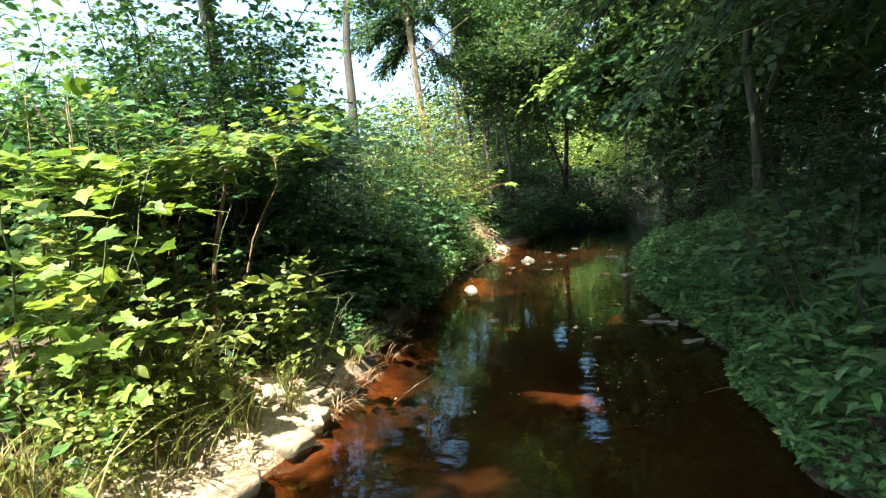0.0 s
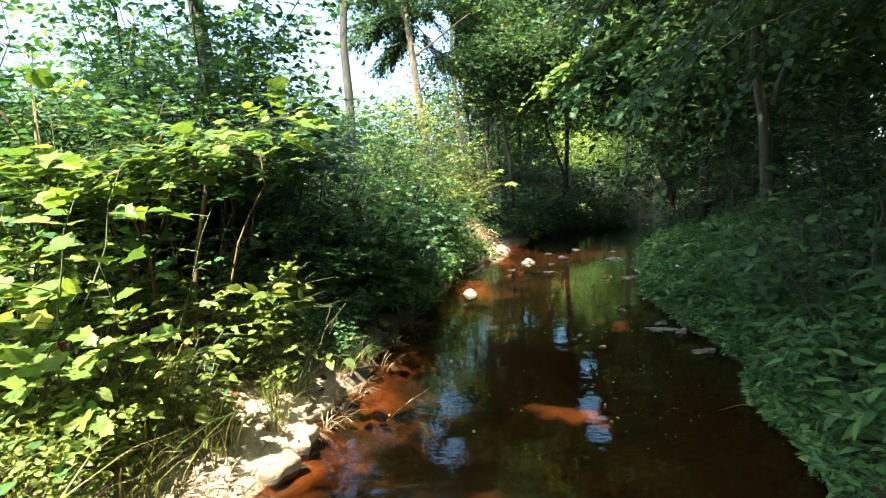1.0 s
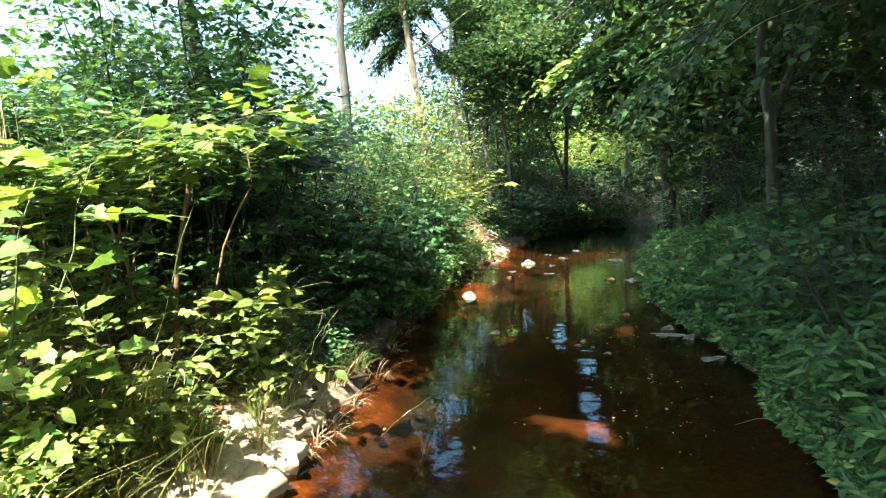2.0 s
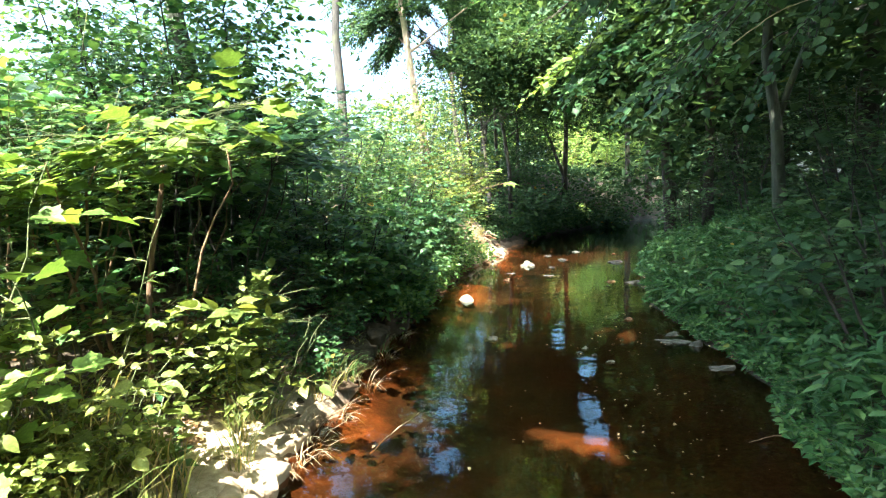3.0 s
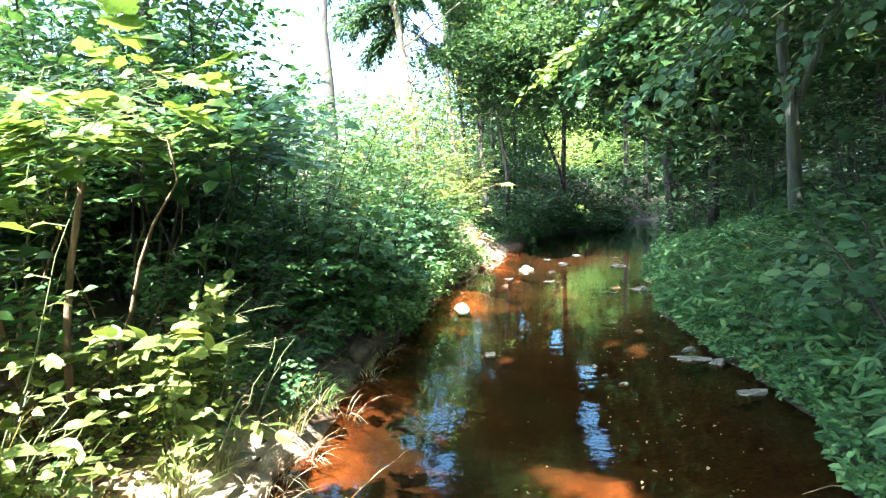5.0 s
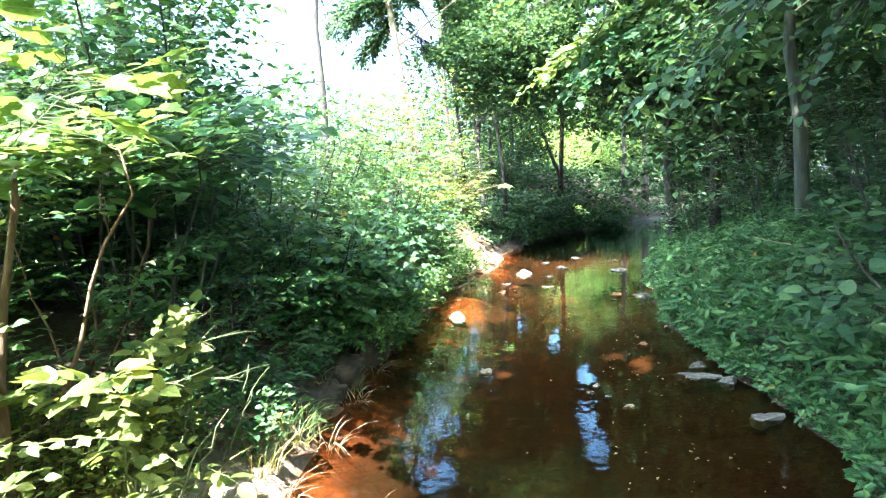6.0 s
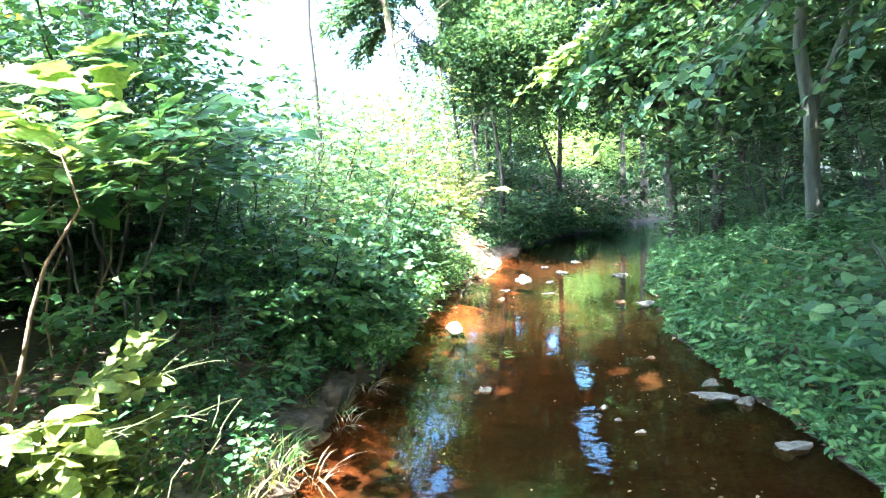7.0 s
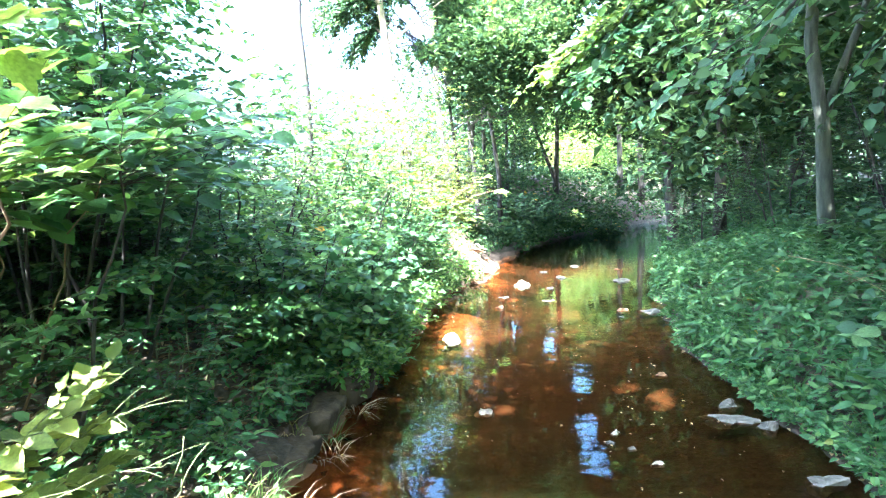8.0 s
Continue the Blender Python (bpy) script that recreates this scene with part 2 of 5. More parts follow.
STONE_RUST = stone_material("rusty_stone", (0.06, 0.035, 0.02), (0.2, 0.115, 0.06))
SOIL = ground_material()
WATER = water_material()

# ---- mesh tools ----
rng = np.random.default_rng(7)


def raw_mesh(name, verts, tris, material, smooth=False):
    verts = np.asarray(verts, np.float32).reshape(-1, 3)
    tris = np.asarray(tris, np.int32).reshape(-1, 3)
    me = bpy.data.meshes.new(name)
    me.vertices.add(len(verts))
    me.vertices.foreach_set("co", verts.ravel())
    me.loops.add(tris.size)
    me.loops.foreach_set("vertex_index", tris.ravel())
    me.polygons.add(len(tris))
    me.polygons.foreach_set("loop_start", np.arange(0, tris.size, 3, dtype=np.int32))
    me.polygons.foreach_set("use_smooth", np.full(len(tris), smooth))
    me.update(calc_edges=True)
    me.materials.append(material)
    return me


def part(name, verts, tris, material, parent, label="", smooth=False, kind=""):
    ob = new(name, raw_mesh(name, verts, tris, material, smooth))
    ob.parent = parent
    return tagged(ob, label, kind=kind)


def thing(name, at, label, category, group="", kind=""):
    ob = new(name)
    ob.location = at
    ob.empty_display_size = 0.1
    return tagged(ob, label, category, group, kind)


def unit(v):
    v = np.asarray(v, float)
    return v / np.maximum(np.linalg.norm(v, axis=-1, keepdims=True), 1e-9)


def tube(path, radii, sides=6):
    """A tapered tube along a path, closed at both ends."""
    path, radii = np.asarray(path, float), np.asarray(radii, float)
    along = unit(np.gradient(path, axis=0))
    ref = np.array([0.31, 0.95, 0.05]) if abs(along[0][2]) > 0.6 else np.array([0, 0, 1.0])
    a = unit(np.cross(along, ref))
    b = np.cross(along, a)
    ang = np.linspace(0, 2 * np.pi, sides, endpoint=False)
    ring = path[:, None] + radii[:, None, None] * (a[:, None] * np.cos(ang)[None, :, None] + b[:, None] * np.sin(ang)[None, :, None])
    verts = np.concatenate([ring.reshape(-1, 3), path[:1], path[-1:]])
    n, tris = len(path), []
    for i in range(n - 1):
        for j in range(sides):
            p, q = i * sides + j, i * sides + (j + 1) % sides
            tris += [(p, q, q + sides), (p, q + sides, p + sides)]
    for j in range(sides):
        tris += [(n * sides, (j + 1) % sides, j), (n * sides + 1, (n - 1) * sides + j, (n - 1) * sides + (j + 1) % sides)]
    return verts, np.array(tris)


def merge(pieces):
    verts, tris, at = [], [], 0
    for v, f in pieces:
        verts.append(v)
        tris.append(np.asarray(f) + at)
        at += len(v)
    return np.concatenate(verts), np.concatenate(tris)


def strip_leaf(stations, widths, fold, curl):
    """A leaf folded along its midrib: one centre line and two margins."""
    t, w = np.array(stations), np.array(widths)
    mid = np.stack([0 * t, t, -curl * t * t], 1)
    lef = np.stack([-w, t - 0.04, fold * w - curl * t * t], 1)[1:-1]
    rig = lef * (-1, 1, 1)
    n, k = len(t), len(t) - 2
    tris = []
    for s, flip in ((n, False), (n + k, True)):
        loop = [(0, 1, s)]
        for i in range(k - 1):
            loop += [(1 + i, 2 + i, s + i + 1), (1 + i, s + i + 1, s + i)]
        loop += [(k, k + 1, s + k - 1)]
        tris += [(a, c, b) if flip else (a, b, c) for a, b, c in loop]
    return np.concatenate([mid, lef, rig]), np.array(tris)


def lobed_leaf():
    """A five-lobed leaf, slightly cupped."""
    half = [(0.0, 0.0), (0.14, -0.07), (0.34, -0.02), (0.40, 0.12), (0.35, 0.22), (0.56, 0.42), (0.42, 0.50), (0.36, 0.66), (0.20, 0.66), (0.13, 0.82), (0.0, 1.0)]
    pts = half + [(-x, y) for x, y in half[-2:0:-1]]
    v = [(x, y, 0.15 * abs(x) - 0.18 * y * y) for x, y in pts] + [(0, 0.34, -0.05)]
    n = len(pts)
    return np.array(v), np.array([(n, i, (i + 1) % n) for i in range(n)])


OVATE = strip_leaf([0, 0.2, 0.45, 0.75, 1.0], [0, 0.24, 0.33, 0.20, 0], 0.35, 0.22)
ROUND = strip_leaf([0, 0.12, 0.42, 0.75, 1.0], [0, 0.34, 0.46, 0.30, 0], 0.25, 0.18)
LANCE = strip_leaf([0, 0.22, 0.5, 0.78, 1.0], [0, 0.13, 0.17, 0.10, 0], 0.35, 0.35)
MIDDLE = strip_leaf([0, 0.3, 0.68, 1.0], [0, 0.29, 0.24, 0], 0.35, 0.2)
LONG = strip_leaf([0, 0.28, 0.66, 1.0], [0, 0.165, 0.135, 0], 0.3, 0.35)
SMALL = strip_leaf([0, 0.45, 1.0], [0, 0.30, 0], 0.4, 0.12)
TINY = np.array([(0, 0, 0), (-0.3, 0.45, 0.1), (0, 1, -0.12), (0.3, 0.45, 0.1)]), np.array([(0, 2, 1), (0, 3, 2)])
LOBED = lobed_leaf()
FINE = {"ovate": strip_leaf([0, 0.07, 0.24, 0.48, 0.74, 0.92, 1.0], [0, 0.13, 0.27, 0.32, 0.21, 0.07, 0], 0.22, 0.25),
        "round": strip_leaf([0, 0.05, 0.2, 0.46, 0.74, 0.92, 1.0], [0, 0.20, 0.40, 0.46, 0.32, 0.10, 0], 0.15, 0.2),
        "lance": strip_leaf([0, 0.08, 0.25, 0.5, 0.76, 0.92, 1.0], [0, 0.06, 0.14, 0.175, 0.11, 0.04, 0], 0.28, 0.38)}


class Leaves:
    """Leaves as rows of place, way of the tip, upper face and length."""

    def __init__(self):
        self.rows = []

    def add(self, place, way, up, size):
        place = np.asarray(place, float).reshape(-1, 3)
        n = len(place)
        way = unit(np.broadcast_to(np.asarray(way, float), (n, 3)))
        up = np.broadcast_to(np.asarray(up, float), (n, 3))
        up = unit(up - way * np.sum(way * up, 1, keepdims=True))
        self.rows.append(np.concatenate([place, way, up, np.broadcast_to(np.asarray(size, float).reshape(-1, 1), (n, 1))], 1))

    def all(self):
        return np.concatenate(self.rows) if self.rows else np.zeros((0, 10))


def leaf_mesh(rows, shape):
    v, f = shape
    p, d, u, s = rows[:, 0:3], rows[:, 3:6], rows[:, 6:9], rows[:, 9]
    side = np.cross(d, u)
    verts = p[:, None] + s[:, None, None] * (v[None, :, 0:1] * side[:, None] + v[None, :, 1:2] * d[:, None] + v[None, :, 2:3] * u[:, None])
    tris = f[None] + (np.arange(len(rows)) * len(v))[:, None, None]
    return verts.reshape(-1, 3), tris.reshape(-1, 3)


UNIT_LEAVES = {}


def put_leaves(owner, rows, shape, mats, singles, key, name="leaf"):
    """The leaves of one plant: the `singles` that come first as objects of their own, the rest joined."""
    joined, single = mats
    if singles:
        if (single.name, key) not in UNIT_LEAVES:
            UNIT_LEAVES[single.name, key] = raw_mesh("leaf", *FINE.get(key, shape), single, True)
        me = UNIT_LEAVES[single.name, key]
        for r in rows[:singles]:
            d, u = r[3:6], r[6:9]
            side = np.cross(d, u)
            ob = new(name, me)
            ob.parent = owner
            ob.matrix_basis = Matrix([(*(side[i] * r[9], d[i] * r[9], u[i] * r[9]), r[i]) for i in range(3)] + [(0, 0, 0, 1)])
    rest = rows[singles:]
    if len(rest):
        part("foliage", *leaf_mesh(rest, shape), joined, owner, smooth=True, kind="stuff")


def curve_path(start, way, length, bend, n=7, wobble=0.03):
    """A path that starts along `way` and bends by `bend` towards its end."""
    s = np.linspace(0, 1, n)[:, None]
    p = np.asarray(start) + unit(way) * length * s + np.asarray(bend) * s * s
    p[1:] += rng.normal(0, wobble * length, (n - 1, 3)) * s[1:]
    return p


def spray(L, start, way, length, count, size, droop=0.15, tilt=0.3, angle=0.9, face=0.8):
    """A twig with leaves set alternately in a fan, their upper sides turned to the light."""
    way = unit(way)
    path = curve_path(start, way, length, (0, 0, -droop * length), 5, 0.02)
    t = np.linspace(0.12, 1.0, count)
    at = np.stack([np.interp(t, np.linspace(0, 1, 5), path[:, i]) for i in range(3)], 1)
    flat = unit(np.cross(way, (0, 0, 1.0)) + 1e-6)
    sgn = np.where(np.arange(count) % 2 == 0, 1.0, -1.0)[:, None]
    sgn[-1] = 0
    ang = angle * (1.0 - 0.35 * t)[:, None]
    d = way * np.cos(ang) + flat * np.sin(ang) * sgn + rng.normal(0, 0.22, (count, 3)) - np.array([0, 0, droop * 0.8])
    up = np.array([face * TO_SUN[0], face * TO_SUN[1], 1.0]) + rng.normal(0, tilt, (count, 3))
    L.add(at, d, up, size * (0.45 + 0.75 * rng.random(count) ** 1.2) * (1.05 - 0.25 * np.abs(t - 0.5)))
    return path


def vnoise(x, y, scale, seed):
    """Smooth value noise on arrays, about -1 to 1."""
    g = np.random.default_rng(seed).uniform(-1, 1, (64, 64))
    u, v = np.asarray(x) / scale, np.asarray(y) / scale
    i, j = np.floor(u).astype(int), np.floor(v).astype(int)
    a, b = u - i, v - j
    a, b = a * a * (3 - 2 * a), b * b * (3 - 2 * b)
    q = lambda di, dj: g[(i + di) % 64, (j + dj) % 64]
    return q(0, 0) * (1 - a) * (1 - b) + q(1, 0) * a * (1 - b) + q(0, 1) * (1 - a) * b + q(1, 1) * a * b


def pocket(p):
    """Uneven growth: low values are left open, so that bushes have dark hollows."""
    return float(vnoise(p[0] + 0.7 * p[2], p[1] - 0.6 * p[2], 0.42, 41) + vnoise(p[0] - 0.5 * p[1], p[2] * 1.3 + 0.2 * p[1], 0.5, 42))


def near_ray(p, spot):
    """How far a place lies from the sun's ray to a spot below it."""
    off = np.asarray(p) - spot[:3]
    along = float(off @ np.array(TO_SUN))
    return 9.0 if along < 0.6 else float(np.linalg.norm(off - along * np.array(TO_SUN)))


LOW_LEAVES = ((-0.85, 4.1, 0.0, 0.25), (-0.8, 4.7, 0.0, 0.25), (-0.85, 5.3, 0.0, 0.2), (-1.4, 3.4, 0.4, 0.35), (-1.25, 2.9, 0.3, 0.4), (-1.6, 3.1, 0.5, 0.25), (-1.3, 4.15, 0.8, 0.35), (-1.25, 4.65, 0.8, 0.4), (-1.55, 4.8, 0.7, 0.3), (-1.6, 3.7, 0.8, 0.25), (-1.2, 3.4, 0.3, 0.4))


def shrub(name, base, height, reach, stems, sprays, leaves, size, shape, key, mats, label, singles=0, lean=(0, 0, 0), low=0.25,
          bark=TWIG, droop=0.15, twig=0.003, stem=0.016, tilt=0.3, category="shrub", group="", top_shape=0.7, open_share=-0.35, flecks=()):
    owner = thing(name, base, label, category, group)
    L, twigs = Leaves(), []
    for k in range(stems):
        a = 2 * np.pi * (k + rng.random()) / stems
        foot = np.array([math.cos(a), math.sin(a), 0]) * 0.12 * reach
        foot[2] = -0.06
        h = height * rng.uniform(0.75, 1.0)
        path = curve_path(foot, (0.28 * math.cos(a) + 0.4 * lean[0], 0.28 * math.sin(a) + 0.4 * lean[1], 1), h, np.array([lean[0], lean[1], lean[2]]) * h * 0.6, 8, 0.02)
        part("stem", *tube(path, np.linspace(stem, stem * 0.3, 8), 6), bark, owner, smooth=True)
        for j in range(sprays):
            s = low + (1 - low) * (j + rng.random()) / sprays
            at = np.array([np.interp(s * 7, np.arange(8), path[:, i]) for i in range(3)])
            az = rng.uniform(0, 2 * np.pi)
            way = np.array([math.cos(az) + lean[0], math.sin(az) + lean[1], rng.uniform(0.0, 0.55)])
            ln = reach * rng.uniform(0.55, 1.0) * (1 - top_shape * s ** 2.5)
            mid = np.asarray(base) + at + unit(way) * ln * 0.6
            if pocket(mid) < open_share or any(near_ray(mid, q) < q[3] for q in flecks):
                continue
            line = spray(L, at, way, ln, max(3, int(leaves * ln / reach)), size, droop, tilt)
            twigs.append(tube(line[::2], np.linspace(twig, twig * 0.3, 3), 3) if base[1] > 6 else tube(line, np.linspace(twig, twig * 0.3, 5), 4))
    if twigs:
        part("twig", *merge(twigs), STEM if bark == TWIG else bark, owner, kind="stuff")
    rows = L.all()
    side = -1 if base[0] > 1.5 else 1
    rows = rows[np.argsort(-(side * rows[:, 0] - 0.6 * rows[:, 1]))]
    put_leaves(owner, rows, shape, mats, min(singles, len(rows)), key)
    return owner


def crown(L, centre, radii, clumps, per_clump, clump_size, size, droop=0.1):
    """Clumps of leaves over an uneven crown. Returns the clumps' centres."""
    c = rng.normal(0, 1, (clumps, 3))
    bulges = unit(np.random.default_rng(int(abs(centre[0] * 31 + centre[2] * 17)) + clumps).normal(0, 1, (9, 3)))
    swell = 0.88 + 0.45 * np.max(unit(c) @ bulges.T, axis=1, keepdims=True) ** 4
    c = unit(c) * rng.uniform(0.45, 1.05, (clumps, 1)) * swell * np.asarray(radii) + np.asarray(centre)
    at = np.repeat(c, per_clump, 0) + rng.normal(0, 1, (clumps * per_clump, 3)) * np.array([clump_size, clump_size, clump_size * 0.45])
    d = rng.normal(0, 1, at.shape) * (1, 1, 0.5) - (0, 0, droop)
    up = np.array([0, 0, 1.0]) + rng.normal(0, 0.45, at.shape)
    L.add(at, d, up, size * rng.uniform(0.6, 1.15, len(at)))
    return c


GAPS = ((-1.15, 3.4, 2.1, 0.6), (-1.9, 3.7, 1.9, 0.5), (4.95, 10.45, 2.2, 0.12), (4.3, 13.0, 2.3, 0.15), (1.1, 4.5, 0.0, 0.2), (0.72, 4.75, 0.0, 0.28), (-0.85, 5.4, 0.0, 0.3), (-1.8, 5.2, 1.35, 0.25), (-1.65, 5.85, 1.1, 0.2), (-2.0, 5.5, 0.8, 0.2), (-1.5, 6.4, 0.6, 0.15), (-2.3, 6.2, 1.0, 0.2), (0.9, 4.7, 0.0, 0.28), (0.55, 4.9, 0.0, 0.2), (-0.15, 10.4, 0.0, 0.75), (-0.22, 9.4, 0.05, 0.4), (0.2, 3.4, -0.1, 0.3), (-0.75, 4.9, 0.0, 0.35), (-0.8, 4.0, 0.0, 0.35), (0.0, 15.3, 0.3, 1.0), (-1.6, 3.3, 0.4, 0.75), (-1.3, 4.1, 0.8, 0.12), (-1.65, 3.6, 0.9, 0.5), (1.05, 10.0, 3.5, 0.5), (1.5, 9.9, 3.7, 0.35), (4.8, 29.4, 1.4, 0.45), (0.3, 15.0, 2.1, 0.6), (-0.5, 15.3, 1.7, 0.6),
        (-0.7, 13.4, 2.2, 0.9), (-1.3, 12.6, 3.3, 1.0), (1.7, 8.0, 0.0, 0.15), (0.4, 7.6, 0.0, 0.12), (1.9, 7.6, 0.0, 0.2), (-1.3, 8.2, 1.0, 0.5), (-1.2, 9.6, 1.0, 0.55), (-1.5, 6.9, 0.8, 0.3), (2.45, 5.2, 2.97, 0.07))


SKY_HOLES = (((1.0, 5.2, 0), (0.157, 0.911, 0.383), 0.028), ((1.0, 4.7, 0), (0.167, 0.890, 0.425), 0.03), ((1.15, 6.1, 0), (0.156, 0.935, 0.318), 0.018), ((0, 5.0, 0), (-0.093, 0.913, 0.398), 0.03),
             ((0, 4.35, 0), (-0.102, 0.878, 0.467), 0.03), ((0, 7.6, 0), (-0.05, 0.968, 0.247), 0.022), ((0.67, 8.1, 0), (0.047, 0.972, 0.232), 0.012), ((1.0, 7.2, 0), (0.109, 0.959, 0.262), 0.016))


def thinned(rows, base):
    """Openings in the canopy, through which the sun reaches the bank and the stream."""
    p = rows[:, :3] + np.asarray(base)
    keep = np.ones(len(rows), bool)
    for x, y, z, r in GAPS:
        off = p - (x, y, z)
        along = off @ np.array(TO_SUN)
        keep &= (np.linalg.norm(off - along[:, None] * np.array(TO_SUN), axis=1) > r) | (along < 0.6)
    for foot, way, wide in SKY_HOLES:
        off = p - foot
        along = off @ np.array(way)
        ragged = 1 + 0.5 * vnoise(p[:, 0] * 3 + p[:, 2], p[:, 2] * 3, 1.0, 31)
        keep &= (np.linalg.norm(off - along[:, None] * np.array(way), axis=1) > 1.4 * wide * along * ragged) | (along < 0.3)
    return rows[keep]


def tree(name, base, height, girth, lean, crown_at, crown_radii, clumps, per_clump, clump_size, size, shape, mats, bark, label,
         fork=None, category="tree", sides=9, limbs=22):
    """A tapered trunk, limbs to every few clumps, and a crown of separate leaves."""
    owner = thing(name, base, label, category)
    top = np.array([lean[0] * height, lean[1] * height, height])
    n = 10
    path = curve_path((0, 0, -0.25), top, height, (0, 0, 0), n, 0.012)
    rad = girth / 2 * (np.linspace(1, 0.25, n) + np.array([0.3, 0.05] + [0] * (n - 2)))
    part("trunk", *tube(path, rad, sides), bark, owner, smooth=True)
    if fork:
        s, way, length, share = fork
        at = np.array([np.interp(s, np.linspace(0, 1, n), path[:, i]) for i in range(3)])
        arm = curve_path(at, way, length, (0, 0, length * 0.25), 8, 0.015)
        part("limb", *tube(arm, girth / 2 * np.linspace(share, share * 0.35, 8), 8), bark, owner, smooth=True)
    L = Leaves()
    c = crown(L, np.asarray(crown_at), crown_radii, clumps, per_clump, clump_size, size)
    arms = []
    for p in c[:: max(1, clumps // limbs)]:
        s = np.clip((p[2] - crown_radii[2] * 0.6) / height, 0.35, 0.95)
        at = np.array([np.interp(s, np.linspace(0, 1, n), path[:, i]) for i in range(3)])
        arm = curve_path(at, p - at, np.linalg.norm(p - at), (0, 0, 0), 6, 0.03)
        arms.append(tube(arm, girth * np.linspace(0.14, 0.03, 6), 5))
    for arm in arms[:6]:
        part("limb", *arm, bark, owner, smooth=True)
    part("twig", *merge(arms[6:]), bark, owner, smooth=True, kind="stuff")
    part("crown", *leaf_mesh(thinned(L.all(), base), shape), mats[0], owner, smooth=True, kind="stuff")
    return owner


# ---- ground and stream ----
EDGE_Y = [-30, 0, 3, 5, 6, 7, 8, 9.5, 11, 13, 15.3, 18, 21.3, 25, 30, 36, 42, 60]
EDGE_LEFT = [-1.0, -1.15, -1.14, -0.97, -1.1, -1.05, -0.94, -0.85, -0.72, -0.4, 0.1, 0.75, 1.55, 3.0, 5.6, 9.5, 14, 30]
EDGE_RIGHT = [2.0, 1.85, 2.1, 2.4, 2.52, 2.58, 2.58, 2.68, 2.95, 3.55, 4.4, 5.35, 6.5, 7.9, 10.2, 13.8, 18, 34]


def wander(x, y):
    """How far the water's edge strays from its smooth line."""
    return 0.18 * vnoise(x, y, 1.1, 3) + 0.10 * vnoise(x, y, 0.4, 4) + 0.04 * vnoise(x, y, 0.15, 9)


def from_edge(y, out, side):
    """The x of places that lie `out` metres up the bank from the water's edge; side 1 is the shaded bank, -1 the sunny one."""
    line = np.interp(y, EDGE_Y, EDGE_RIGHT if side > 0 else EDGE_LEFT)
    x = line + side * out
    for _ in range(3):
        x = line + side * (out - wander(x, y))
    return x


def ground_height(x, y):
    x, y = np.asarray(x, float), np.asarray(y, float)
    wig = wander(x, y)
    left = np.interp(y, EDGE_Y, EDGE_LEFT) + wig - x          # positive: on the left bank
    right = x - np.interp(y, EDGE_Y, EDGE_RIGHT) + wig
    out = np.maximum(left, right)
    bed = -np.clip(-out, 0, 1.3) * 0.2 - 0.05 * np.clip(-out / 0.2, 0, 1) + 0.03 * vnoise(x, y, 0.5, 5) * np.clip(-out / 0.3, 0, 1)
    for sx, sy, rx, ry, lift in ((-0.1, 10.3, 0.6, 1.1, 0.2), (0.6, 14.3, 0.6, 0.9, 0.12), (0.78, 4.75, 0.45, 0.35, 0.16), (0.15, 3.3, 0.5, 0.3, 0.08), (2.15, 8.1, 0.25, 0.5, 0.06)):
        bed = bed + lift * np.exp(-((x - sx) / rx) ** 2 - ((y - sy) / ry) ** 2)          # silt banks, raised so the sun patches take the bright silt colour
    bed = np.minimum(bed, -0.02 * np.clip(-out / 0.2, 0, 1))
    far = np.clip((y - 26) / 10, 0, 1)
    hl = np.interp(left, [0, 0.06, 0.3, 0.8, 1.8, 4, 9, 40], [0, 0.15, 0.21, 0.33, 0.6, 0.9, 1.1, 1.3]) + far * np.interp(left, [0, 1, 5, 9, 30], [0, 0.8, 1.8, 2.4, 3.0])
    hr = np.interp(right, [0, 0.15, 0.5, 1.2, 2.2, 4, 9, 40], [0, 0.05, 0.14, 0.42, 0.8, 1.05, 1.5, 2.5])
    hl = hl + 0.85 * np.exp(-((y - 15.3) / 1.5) ** 2) * np.clip((left - 0.12) / 0.6, 0, 1)
    bank = np.where(left > right, hl, hr) + (0.03 * vnoise(x, y, 0.35, 6) + 0.05 * vnoise(x, y, 1.3, 7) + 0.03 * vnoise(x, y, 0.16, 8)) * np.clip(out / 0.3, 0, 1)
    return np.where(out > 0, bank, bed)


def on_ground(x, y, sink=0.0):
    return (x, y, float(ground_height(x, y)) - sink)


def sheet(xs, ys, zfun):
    X, Y = np.meshgrid(xs, ys)
    v = np.stack([X, Y, zfun(X, Y)], -1).reshape(-1, 3)
    w = len(xs)
    i = (np.arange(len(ys) - 1)[:, None] * w + np.arange(w - 1)[None]).ravel()
    return v, np.concatenate([np.stack([i, i + 1, i + w + 1], 1), np.stack([i, i + w + 1, i + w], 1)])


gx = np.concatenate([-8 - np.geomspace(600, 0.4, 26), np.arange(-8, -2, 0.2), np.arange(-2, 4, 0.09), np.arange(4, 16, 0.25), 16 + np.geomspace(0.4, 600, 26)])
gy = np.concatenate([-6 - np.geomspace(600, 0.4, 22), np.arange(-6, 1.5, 0.25), np.arange(1.5, 10, 0.09), np.arange(10, 22, 0.16), np.arange(22, 48, 0.5), 48 + np.geomspace(0.4, 900, 26)])
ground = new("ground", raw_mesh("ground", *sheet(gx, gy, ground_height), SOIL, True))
tagged(ground, "sandy stream banks and dark woodland soil with a rust-brown stream bed", "ground", kind="structure")

wy = np.arange(-24, 50, 0.5)


